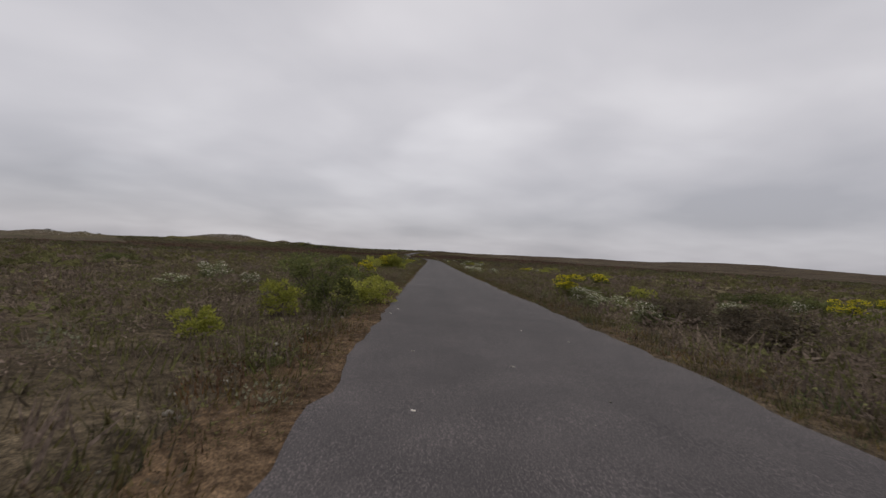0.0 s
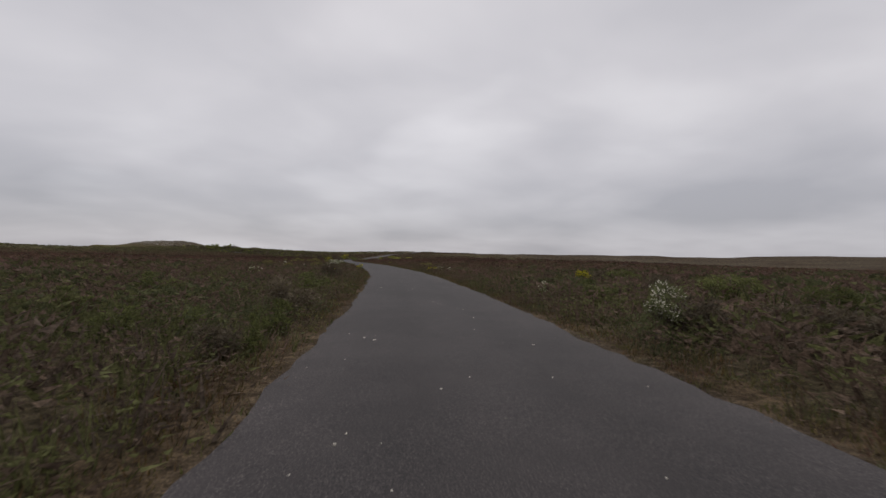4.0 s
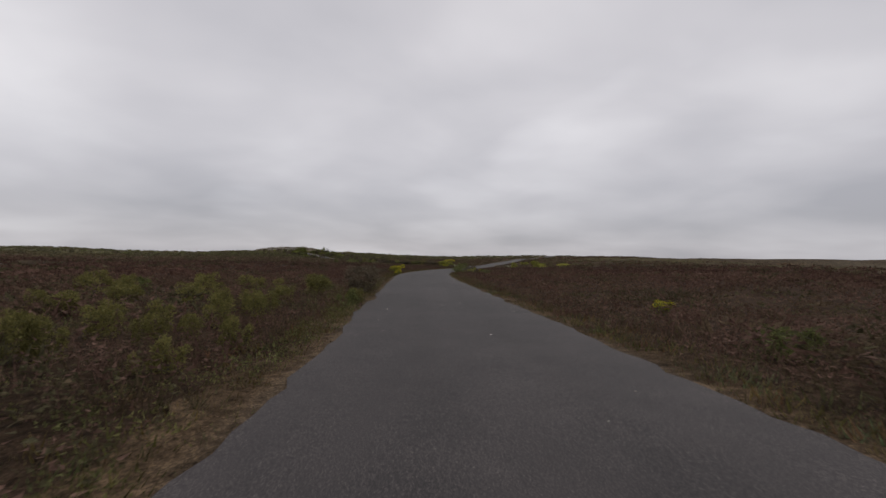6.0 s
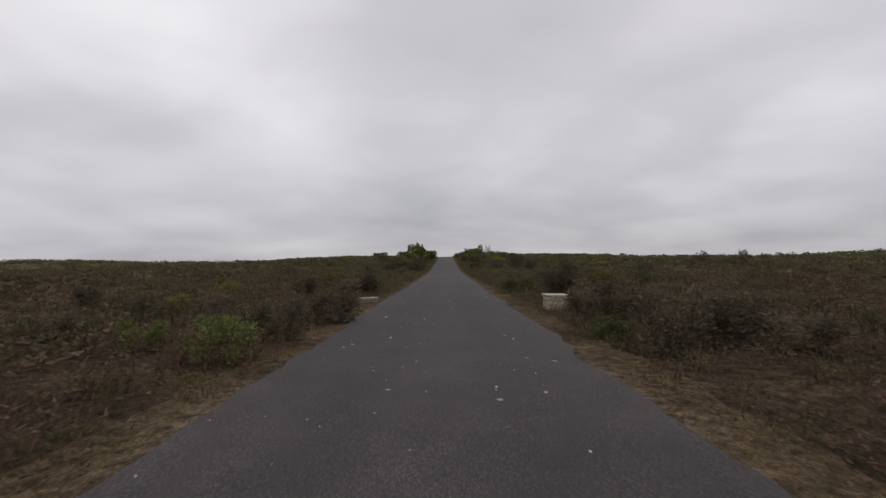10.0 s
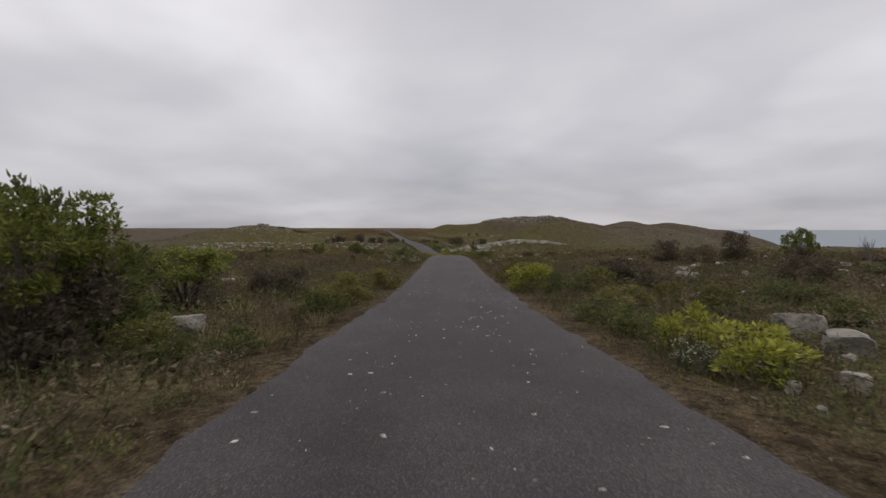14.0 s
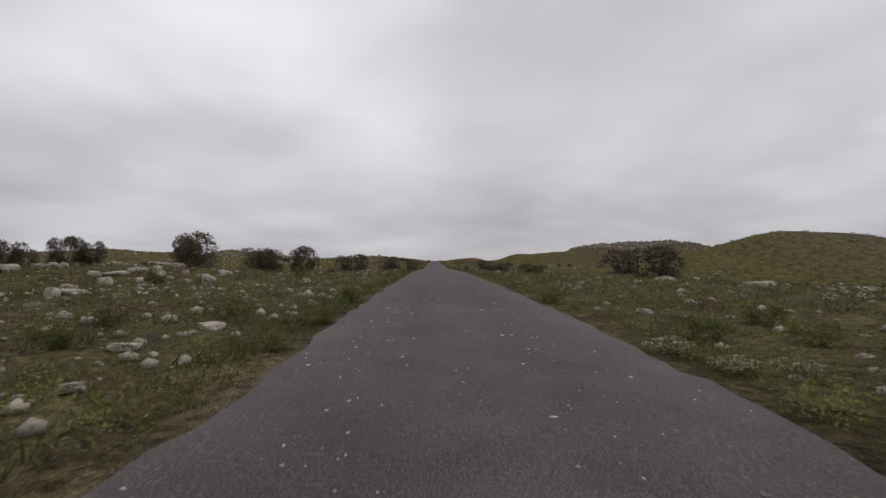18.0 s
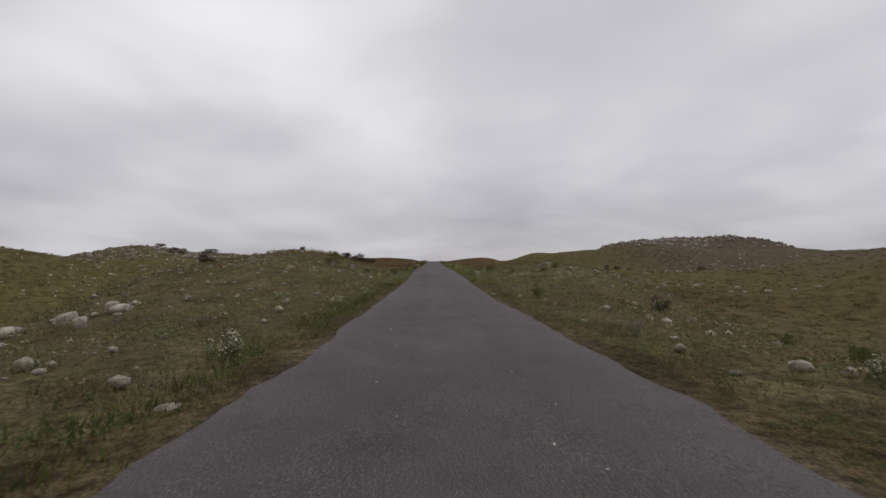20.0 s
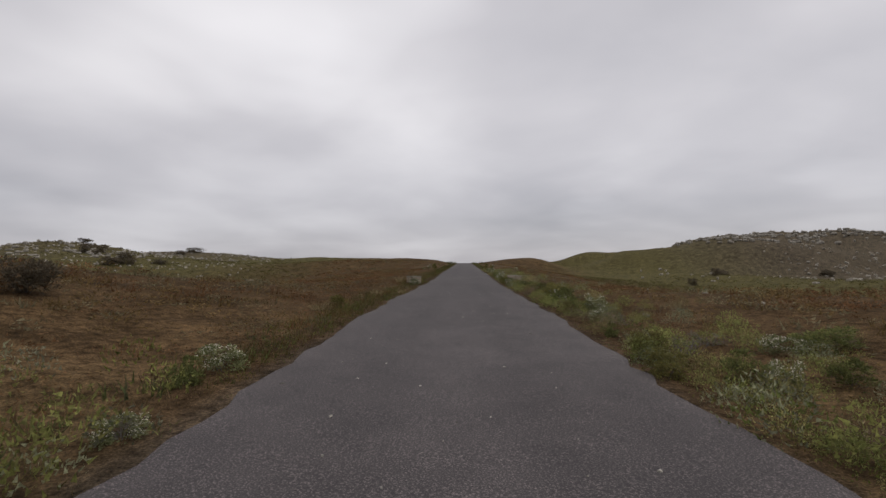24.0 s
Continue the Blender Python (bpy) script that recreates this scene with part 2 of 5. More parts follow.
def zone_mix(s, table):
    t = np.clip(s / SPEED, 0, 24)
    flat = table.reshape(len(ZT), -1)
    return np.stack([np.interp(t, ZT, flat[:, i]) for i in range(flat.shape[1])], 1)


def wave(x, y, seed, size):
    """Cheap smooth noise between about -1 and 1."""
    rng = np.random.RandomState(seed)
    v = np.zeros_like(x)
    for k in range(6):
        a, p = rng.uniform(0, 6.283, 2)
        f = (0.6 + 0.35 * k) * 6.283 / size
        v += np.sin((x * math.cos(a) + y * math.sin(a)) * f + p + 1.3 * np.sin((y * math.cos(a) - x * math.sin(a)) * f * 0.7 + 2 * p)) / (1 + 0.35 * k)
    return v / 3.2


# half widths of the track to either side of the line that the car follows, by seconds of driving
WT = [0.12, 1.12, 4.12, 5.12, 6.12, 7.12, 8.12, 9.12, 10.12, 13.12, 14.12, 15.12, 16.12, 17.12, 18.12, 21.12, 21.57, 21.75, 22.06, 24]
WLEFT = [0.97, 1.12, 1.25, 1.5, 1.45, 2.05, 1.62, 1.8, 2.1, 1.6, 1.79, 1.95, 1.95, 1.82, 1.82, 1.95, 2.2, 2.2, 1.9, 1.9]
WRIGHT = [3.3, 3.02, 3.1, 3.15, 2.95, 2.1, 2.3, 1.98, 1.85, 2.02, 2.05, 2.58, 2.5, 1.74, 2.72, 2.35, 2.0, 2.0, 1.72, 1.75]


def half_left(s):
    return np.interp(np.asarray(s) / SPEED, WT, WLEFT)


def half_right(s):
    return np.interp(np.asarray(s) / SPEED, WT, WRIGHT)


def nearest(x, y):
    """Chainage and signed distance (right is positive) of the nearest point of the track."""
    s, d = np.empty_like(x), np.empty_like(x)
    qx, qy, qs, qa = PX[::2], PY[::2], SAMPLES[::2], ANGLE[::2]
    for i in range(0, len(x), 20000):
        ex, ey = x[i:i + 20000, None] - qx, y[i:i + 20000, None] - qy
        k = np.argmin(ex * ex + ey * ey, 1)
        r = np.arange(len(k))
        fx, fy = ex[r, k], ey[r, k]
        s[i:i + 20000] = np.clip(qs[k] + fx * np.cos(qa[k]) + fy * np.sin(qa[k]), S0, LONG - 1)
        along = np.hypot(fx, fy)
        d[i:i + 20000] = np.sign(fx * np.sin(qa[k]) - fy * np.cos(qa[k])) * along
    return s, d


# hills: chainage, ahead, aside, half length, half width, height, steepness
HILLS = [
    (586, 238.7, 107.6, 97.8, 52.6, 9.6, 4), (586, 305.8, 243.2, 28, 46.8, 13.6, 1.8), (586, 296.4, 181.6, 28, 53.3, 14.9, 1.8), (790, 91.2, -101.7, 30.1, 28, 8.4, 1.8),
    (756, 26.0, -92.4, 47.8, 20, 4.8, 4), (790, 204.0, -111.3, 69.9, 78.4, 7.6, 2.6), (790, 259.8, 207.7, 75.3, 147.4, 18.0, 3.6), (612, 32, 26, 17, 24, 3.0, 2.6),
    (648, 117.0, -60.7, 46.9, 38.9, -4, 4), (612, 96.5, -71.2, 70.4, 81.3, -4, 4), (790, -14.9, -50.3, 71.8, 30.6, -4, 4), (0, 475, 125, 20, 123, 4.2, 2.0),
    (360, 238, 184, 120, 98, 6.1, 2.0), (360, 357, -326, 70, 94, -2.9, 2.0), (100, 309, -228, 200, 160, 1.0, 2.0), (100, 357, 312, 90, 94, 6.6, 2.0),
    (250, 146, 64, 108, 39, 2.7, 2.0), (500, 418.8, -247.3, 220, 128.0, -4, 2.6), (700, 267.6, -127.5, 64.1, 28, 4.6, 1.8), (800, 185.2, 134.9, 30.2, 79.3, 9.4, 4),
    (620, 150.2, 82.2, 28, 28.9, 6.4, 4), (520, 131.6, -117.6, 219.7, 44.6, 3.2, 3.8), (700, 262.6, 12.2, 28, 28.6, 6.6, 4), (648, 251.7, 33.5, 220, 31.0, -4, 4),
    (586, 257.1, -48.6, 123.2, 67.3, 1.9, 2.1), (648, 115.2, -5.7, 28, 28, 6.7, 4), (612, 120.2, 42.9, 40.9, 88.6, -3.9, 4), (790, 35.2, -17.2, 36.5, 46.4, -4, 4),
    (648, 42, -44, 26, 38, 4.2, 3),
]
# low banks that come closer to the track
BANKS = [(576, 32, -22, 12, 17, 1.2, 2.4), (216, 26, 12, 12, 8, 0.35, 2.0)]


def terrain(x, y):
    s, d = nearest(x, y)
    zr = np.interp(s, SAMPLES, PZ)
    ad = np.abs(d)
    # broad land: level upland, then a basin, then the sea on the right hand
    cx, cy, _, a, _ = station(500)
    ax, bx = (x - cx) * math.cos(a) + (y - cy) * math.sin(a), (x - cx) * math.sin(a) - (y - cy) * math.cos(a)
    step = np.clip((ax + 5) / 170, 0, 1)
    broad = -0.6 - 4.6 * step * step * (3 - 2 * step) * np.clip(1 + bx / 250, 0, 1)
    shore = np.clip((bx - 120) / 170, 0, 1) * np.clip((ax + 40) / 120, 0, 1)
    broad = broad - 16 * shore * shore * (3 - 2 * shore)
    w = np.exp(-(ad / 75.0) ** 2)
    z = zr * w + broad * (1 - w)
    free = np.clip((ad - 3.0) / 9.0, 0, 1)
    z = z + free * (0.22 * wave(x, y, 3, 14) + 0.5 * np.clip(ad / 60, 0, 1) * wave(x, y, 4, 70))
    for rank, (s0, f, r, lx, ly, h, p) in enumerate(HILLS + BANKS):
        hx, hy = plan(s0, f, r)
        ha = station(s0)[3]
        u = ((x - hx) * math.cos(ha) + (y - hy) * math.sin(ha)) / lx
        v = ((x - hx) * math.sin(ha) - (y - hy) * math.cos(ha)) / ly
        q = np.sqrt(u * u + v * v) * (1 + 0.16 * wave(x, y, int(s0) % 97 + 5, 60))
        z = z + h * np.exp(-q ** p) * (np.clip((ad - 5) / 22, 0, 1) if rank < len(HILLS) else np.clip((ad - 4.2) / 4, 0, 1))
    verge = np.clip((ad - 2.2) / 2.0, 0, 1)
    z = z - 0.05 * (1 - verge) - 0.04
    return z, s, d


def ground_height(x, y):
    z, s, d = terrain(np.array([float(x)]), np.array([float(y)]))
    return float(z[0])


def mesh_from(name, verts, faces, tint=None, smooth=True):
    """A mesh out of numpy arrays; faces all have the same number of corners."""
    me = bpy.data.meshes.new(name)
    k = faces.shape[1]
    me.vertices.add(len(verts))
    me.vertices.foreach_set("co", np.ascontiguousarray(verts, dtype=np.float32).ravel())
    me.loops.add(faces.size)
    me.loops.foreach_set("vertex_index", np.ascontiguousarray(faces, dtype=np.int32).ravel())
    me.polygons.add(len(faces))
    me.polygons.foreach_set("loop_start", np.arange(0, faces.size, k, dtype=np.int32))
    me.update(calc_edges=True)
    if smooth:
        me.polygons.foreach_set("use_smooth", np.ones(len(faces), dtype=bool))
    if tint is not None:
        at = me.attributes.new("tint", "FLOAT_COLOR", "POINT")
        at.data.foreach_set("color", np.concatenate([tint, np.ones((len(tint), 1))], 1).astype(np.float32).ravel())
    me.validate()
    return me


def grid_faces(nu, nv):
    i = np.arange(nu - 1)[:, None] * nv + np.arange(nv - 1)[None, :]
    i = i.ravel()
    return np.stack([i, i + nv, i + nv + 1, i + 1], 1)


# ================= ground sheet =================
def axis(lo, hi, fine, reach):
    core = list(np.arange(lo, hi + fine, fine))
    left, right, g = [], [], fine
    a, b = core[0], core[-1]
    while a > -reach:
        g *= 1.12
        a -= g
        left.append(a)
    g = fine
    while b < reach:
        g *= 1.12
        b += g
        right.append(b)
    return np.array(left[::-1] + core + right)


gx = axis(PX.min() - 70, PX.max() + 70, 2.4, 4300)
gy = axis(PY.min() - 30, PY.max() + 70, 2.4, 4300)
GX, GY = np.meshgrid(gx, gy, indexing="ij")
fx, fy = GX.ravel(), GY.ravel()
gz, gs, gd = terrain(fx, fy)
cover = zone_mix(gs, ZPLANT).reshape(-1, 4, 3).mean(1)
soil = zone_mix(gs, ZSOIL) * 0.35 + cover * 0.5
soil = soil * np.interp(gs / SPEED, [4, 5, 10.5, 11.5, 15, 16.5], [1, 0.78, 0.78, 1, 1, 0.85])[:, None]
soil = soil * (1 + 0.25 * wave(fx, fy, 21, 18) + 0.2 * wave(fx, fy, 22, 60))[:, None]
green = np.clip(0.5 + 0.8 * wave(fx, fy, 23, 45), 0, 1)[:, None] * np.clip((np.abs(gd) - 20) / 60, 0, 0.6)[:, None]
rust_reach = np.where((gd < 0) & (gs > 740), 24.0, 25.0)
late = np.clip((gs - 560) / 60, 0, 1)[:, None] * np.clip((np.abs(gd) - rust_reach) / 30, 0, 1)[:, None]
green = np.maximum(green, 0.85 * late)
# beyond 75 m: dry grey-brown hills, with distance haze put into the colour
haze_far = np.clip((np.abs(gd) - 75) / 50, 0, 1)[:, None]
hazed_meadow = np.array([[0.080, 0.074, 0.032]]) * (1 - haze_far) + np.array([[0.086, 0.074, 0.056]]) * haze_far
soil = soil * (1 - green) + hazed_meadow * green
ground = new("ground", mesh_from("ground", np.stack([fx, fy, gz], 1), grid_faces(len(gx), len(gy)), np.clip(soil, 0.01, 1)))
ground.data.materials.append(SOIL)
tagged(ground, "brown heath soil and litter under low scrub", "ground", kind="structure")

# the sea beyond the shore
sea_mat, n_, l_, b_ = material("grey sea", 0.6)
b_.inputs["Base Color"].default_value = (0.19, 0.22, 0.25, 1)
b_.inputs["Specular IOR Level"].default_value = 0.3
bump_of(n_, l_, b_, noise_of(n_, l_, 0.12, 6, 0.6), 0.7, 0.6)
bm = bmesh.new()
bmesh.ops.create_grid(bm, x_segments=40, y_segments=40, size=4800)
me = bpy.data.meshes.new("sea")
bm.to_mesh(me)
bm.free()
sea = new("water", me)
sea.location = (0, 0, -12.5)
me.materials.append(sea_mat)
tagged(sea, "grey sea under an overcast sky", "sea", kind="structure")


# ================= road =================
def ribbon(name, s_list, left, right, columns, lift, mat, tint=None, sag=0.0):
    """A strip along the track between two side distances."""
    s = np.asarray(s_list)
    cx, cy, cz, ca = (np.interp(s, SAMPLES, q) for q in (PX, PY, PZ, ANGLE))
    u = np.linspace(0, 1, columns)[None, :]
    d = left[:, None] * (1 - u) + right[:, None] * u
    x = cx[:, None] + d * np.sin(ca)[:, None]
    y = cy[:, None] - d * np.cos(ca)[:, None]
    z = cz[:, None] + lift - sag * (2 * u - 1) ** 2
    v = np.stack([x.ravel(), y.ravel(), z.ravel()], 1)
    t = None if tint is None else tint(np.repeat(s, columns), d.ravel())
    ob = new(name, mesh_from(name, v, grid_faces(len(s), columns), t))
    ob.data.materials.append(mat)
    return ob


rs = np.arange(-30, 1060, 0.4)
rng = np.random.RandomState(11)
ragged_l = 0.10 * wave(rs, rs * 0, 31, 3.1) + 0.05 * rng.uniform(-1, 1, len(rs)) + 0.10 * wave(rs, rs * 0, 33, 11)
ragged_r = 0.10 * wave(rs, rs * 0, 32, 2.7) + 0.05 * rng.uniform(-1, 1, len(rs)) + 0.10 * wave(rs, rs * 0, 34, 13)


def wear(s, d):
    """Faint wheel tracks and pale edges."""
    c = (half_right(s) - half_left(s)) / 2
    track = np.exp(-((np.abs(d - c) - 0.8) / 0.28) ** 2)
    edge = np.clip((np.abs(d - c) - 1.75) / 0.3, 0, 1)
    # asphalt tone by stretch of the drive: darkest around 8, paler past 15
    stretch_tone = np.interp(s / SPEED, [2.5, 3.8, 7.2, 8, 8.5, 9.2, 10.5, 12.5, 13.5, 15, 16], [1, 0.74, 0.72, 0.6, 0.62, 0.74, 0.76, 0.9, 1, 1.08, 1.18])
    k = stretch_tone * (1 - 0.13 * track + 0.18 * edge + 0.08 * wave(s, d * 3, 41, 30))
    return np.stack([k, k, k], 1)


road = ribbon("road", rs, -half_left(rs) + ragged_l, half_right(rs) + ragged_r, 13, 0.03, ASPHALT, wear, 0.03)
tagged(road, "narrow dark grey asphalt road with ragged edges", "road", kind="structure")


def verge_tint(s, d):
    dry = 0.45 * np.interp(s / SPEED, [0, 16.6, 17.4, 30], [1, 1, 0.3, 0.3])[:, None]
    soil_ = zone_mix(s, ZSOIL) * 0.72 * (1 - dry) + np.array([[0.090, 0.066, 0.040]]) * dry
    edge = np.where(d < 0, -d - half_left(s), d - half_right(s))
    grit = np.clip(1 - edge / 0.28, 0, 1)[:, None] * np.clip(0.7 + 0.6 * wave(s, d, 52, 9), 0.1, 1)[:, None]
    base = soil_ * (1 - 0.6 * grit) + np.array([[0.075, 0.064, 0.052]]) * 0.6 * grit
    litter = (np.clip(1 - s / 60, 0, 1) * (d < 0))[:, None]
    base = base * (1 - litter) + np.array([[0.090, 0.062, 0.040]]) * litter
    return np.clip(base * (1 + 0.3 * wave(s, d, 51, 4))[:, None], 0.01, 1)


for side, edge in ((-1, -half_left(rs)), (1, half_right(rs))):
    outer = edge + side * (0.75 + 0.16 * wave(rs, rs * 0 + side, 36, 5) + 0.1 * rng.uniform(-1, 1, len(rs)))
    inner = edge - side * 0.35
    lo, hi = (outer, inner) if side < 0 else (inner, outer)
    strip = ribbon("verge_left" if side < 0 else "verge_right", rs, lo, hi, 9, -0.035, SOIL, verge_tint)
    tagged(strip, "strip of gravel and dry trampled grass beside the asphalt", "verge", kind="structure")

# the road that goes straight on at the fork
JUNCTION = 296.0
jx, jy, jz, ja, _ = station(JUNCTION)
fk = np.arange(0, 190, 0.8)
head = ja - 0.10 * np.clip((fk - 20) / 60, 0, 1)
kx, ky = jx + np.cumsum(np.cos(head)) * 0.8, jy + np.cumsum(np.sin(head)) * 0.8
kz, _, _ = terrain(kx, ky)
kz = np.maximum(np.convolve(np.pad(kz, 12, mode="edge"), np.ones(25) / 25, mode="valid") + 0.11, kz + 0.03)
kz[:30] = np.minimum(kz[:30], np.interp(JUNCTION + fk[:30], SAMPLES, PZ) - 0.015)
flare = 1.5 * np.exp(-((fk - 15) / 6.0) ** 2)
u = np.linspace(-1, 1, 9)[None, :]
side_d = np.where(u < 0, u * (1.6 + flare[:, None] * 1.5), u * (2.2 + 0 * flare[:, None])) + 0.12 * wave(fk, fk * 0, 61, 6)[:, None] * np.abs(u)
bx_ = kx[:, None] + side_d * np.sin(head)[:, None]
by_ = ky[:, None] - side_d * np.cos(head)[:, None]
bz_ = np.repeat(kz[:, None], 9, 1)
branch = new("road_ahead", mesh_from("road_ahead", np.stack([bx_.ravel(), by_.ravel(), bz_.ravel()], 1), grid_faces(len(fk), 9), np.ones((len(fk) * 9, 3))))
branch.data.materials.append(ASPHALT)
tagged(branch, "narrow asphalt road going straight on at the fork", "road", kind="structure")


def off_road(x, y, s, d, clear):
    """Which places keep clear of both roads."""
    ok = np.where(d < 0, -d - half_left(s), d - half_right(s)) > clear
    for i in range(0, len(kx), 3):
        ok &= np.hypot(x - kx[i], y - ky[i]) > 2.2 + clear + 0.8 * (8 < i < 30)
    return ok
# ================= low scrub and grass: stuff =================
def tuft_templates(kind, count, parts, seed, thick=1.0, leaf=1.0):
    """Small plants of loose triangles within a unit circle, one unit high."""
    rng = np.random.RandomState(seed)
    made = []
    for _ in range(count):
        a = rng.uniform(0, 6.283, parts)
        if kind == "tussock":
            r = rng.uniform(0.0, 0.22, parts)
            lean = rng.uniform(0.15, 0.85, parts)
            b = a
        else:
            r = np.sqrt(rng.uniform(0, 1, parts)) * 0.85
            lean = rng.uniform(0.05, 0.38, parts)
            b = a + rng.normal(0, 1.2, parts)
        if kind in ("tussock", "grass"):
            hgt = rng.uniform(0.4, 1.0, parts) * (1 - 0.35 * r * r)
            w = rng.uniform(0.016, 0.036, parts) * thick
            turn = rng.uniform(0, 6.283, parts)
            bx, by = r * np.cos(a), r * np.sin(a)
            tx, ty = bx + lean * np.cos(b), by + lean * np.sin(b)
            p0 = np.stack([bx - w * np.sin(turn), by + w * np.cos(turn), 0 * a - 0.1], 1)
            p1 = np.stack([bx + w * np.sin(turn), by - w * np.cos(turn), 0 * a - 0.1], 1)
            p2 = np.stack([tx, ty, hgt], 1)
        else:
            dome = np.sqrt(np.clip(1 - r * r, 0, 1)) * rng.uniform(0.3, 1.0, parts)
            lump = 0.75 + 0.25 * np.sin(a * 3 + rng.uniform(0, 6)) * r
            c = np.stack([r * np.cos(a) * lump, r * np.sin(a) * lump, dome * 0.85], 1)
            way = np.stack([np.cos(a) * r * 0.7, np.sin(a) * r * 0.7, rng.uniform(0.3, 1.0, parts)], 1) + rng.normal(size=(parts, 3)) * 0.35
            way /= np.linalg.norm(way, axis=1)[:, None]
            across = np.cross(way, rng.normal(size=(parts, 3)))
            across /= np.linalg.norm(across, axis=1)[:, None]
            long = rng.uniform(0.11, 0.27, (parts, 1)) * leaf
            half = rng.uniform(0.03, 0.07, (parts, 1)) * thick
            p0, p1, p2 = c + across * half - way * long * 0.5, c - across * half - way * long * 0.5, c + way * long * 0.6
        made.append(np.stack([p0, p1, p2], 1).reshape(-1, 3))
    return np.array(made)


def scatter(name, spots, templates, wide, tall, colours, rng, shade=0.18):
    """Joins plants at the spots (x, y, z) into one mesh."""
    n, k = len(spots), templates.shape[1]
    pick = rng.randint(0, len(templates), n)
    a = rng.uniform(0, 6.283, n)
    t = templates[pick]
    ca, sa = np.cos(a)[:, None], np.sin(a)[:, None]
    x = (t[:, :, 0] * ca - t[:, :, 1] * sa) * wide[:, None] + spots[:, 0, None]
    y = (t[:, :, 0] * sa + t[:, :, 1] * ca) * wide[:, None] + spots[:, 1, None]
    z = t[:, :, 2] * tall[:, None] + spots[:, 2, None]
    v = np.stack([x, y, z], 2).reshape(-1, 3)
    each = 1 + shade * rng.uniform(-1, 1, (n, k // 3))
    tint = (colours[:, None, :] * each[:, :, None]).repeat(3, 1).reshape(-1, 3)
    ob = new(name, mesh_from(name, v, np.arange(len(v)).reshape(-1, 3), np.clip(tint, 0.005, 1), smooth=False))
    ob.data.materials.append(SCRUB)
    return ob


def sow(near_d, far_d, per_m2, seed, s_from=-10, s_to=960):
    """Places in a band on both sides of the track."""
    rng = np.random.RandomState(seed)
    n = int((s_to - s_from) * (far_d - near_d) * 2 * per_m2)
    s = rng.uniform(s_from, s_to, n)
    d = rng.uniform(near_d, far_d, n) * rng.choice([-1, 1], n)
    ca = np.interp(s, SAMPLES, ANGLE)
    x, y = np.interp(s, SAMPLES, PX) + d * np.sin(ca), np.interp(s, SAMPLES, PY) - d * np.cos(ca)
    z, s2, d2 = terrain(x, y)
    ok = (np.abs(d2) > near_d - 0.5)
    return x[ok], y[ok], z[ok], s2[ok], d2[ok], rng


GRASS = tuft_templates("grass", 10, 26, 71, 1.25)
LEAFY = tuft_templates("leafy", 10, 32, 72, 0.54, 0.52)
GRASS_MID = tuft_templates("grass", 7, 20, 75, 1.8)
LEAFY_MID = tuft_templates("leafy", 8, 28, 76, 0.95, 0.9)
GRASS_FAR = tuft_templates("grass", 6, 13, 73, 3.6)
LEAFY_FAR = tuft_templates("leafy", 8, 14, 74, 3.0, 1.7)


def grow(label, near_d, far_d, per_m2, seed, grass, leafy, scale, clear, s_to=930):
    x, y, z, s, d, rng = sow(near_d, far_d, per_m2, seed, -6, s_to)
    keep = off_road(x, y, s, d, clear)
    patch = wave(x, y, seed + 1, 6) + 0.6 * wave(x, y, seed + 2, 21)
    keep &= rng.uniform(0, 1, len(x)) < np.clip(0.92 + 0.4 * patch, 0.4, 1)
    x, y, z, s, d, patch = (q[keep] for q in (x, y, z, s, d, patch))
    plants = zone_mix(s, ZPLANT).reshape(-1, 4, 3)
    which = np.clip(((wave(x, y, seed + 3, 9) * 0.5 + 0.5 + rng.uniform(-0.35, 0.35, len(x))) * 4).astype(int), 0, 3)
    colour = plants[np.arange(len(x)), which] * rng.uniform(0.95, 1.65, (len(x), 1))
    g = (0.85 * np.clip((np.abs(d) - np.where((d < 0) & (s > 770), 26, 18)) / 12, 0, 1) * np.clip((s - 690) / 40, 0, 1))[:, None]
    # far plants turn grey-brown too, part dry growth, part haze mixed into their tint
    haze_mix = np.clip((np.abs(d) - 70) / 40, 0, 1)[:, None]
    colour = colour * (1 - g) + (np.array([[0.100, 0.096, 0.038]]) * (1 - haze_mix) + np.array([[0.094, 0.082, 0.056]]) * haze_mix) * rng.uniform(0.8, 1.5, (len(x), 1)) * g
    tall = zone_mix(s, ZTALL)[:, 0] * scale * (0.22 + 0.78 * np.clip((np.where(d < 0, -d - half_left(s), d - half_right(s)) - 0.25) / 0.9, 0, 1)) * rng.uniform(0.4, 1.5, len(x))
    is_grass = rng.uniform(0, 1, len(x)) < zone_mix(s, ZGRASS)[:, 0]
    for flag, templates, name, wide in ((True, grass, "heath_grass", 1.5), (False, leafy, "heath_scrub", 1.75)):
        m = is_grass == flag
        ob = scatter(name, np.stack([x, y, z], 1)[m], templates, tall[m] * wide * rng.uniform(0.8, 1.4, m.sum()), tall[m], colour[m], rng)
        tagged(ob, label + (" grass tussocks" if flag else " low heath shrubs"), "grass" if flag else "scrub", kind="stuff")


grow("brown and olive", 1.0, 4.8, 8.5, 101, GRASS, LEAFY, 0.95, 0.06, 815)
grow("dull brown and olive", 4.8, 9, 4.0, 141, GRASS_MID, LEAFY_MID, 1.1, 0.6, 835)
grow("dull olive and brown", 9, 16, 2.2, 131, GRASS_MID, LEAFY_MID, 1.25, 0.6)
grow("dull brown and green", 16, 42, 1.1, 111, GRASS_FAR, LEAFY_FAR, 1.25, 1.0)
grow("distant brown and green", 42, 140, 0.2, 121, GRASS_FAR, LEAFY_FAR, 1.6, 1.0)

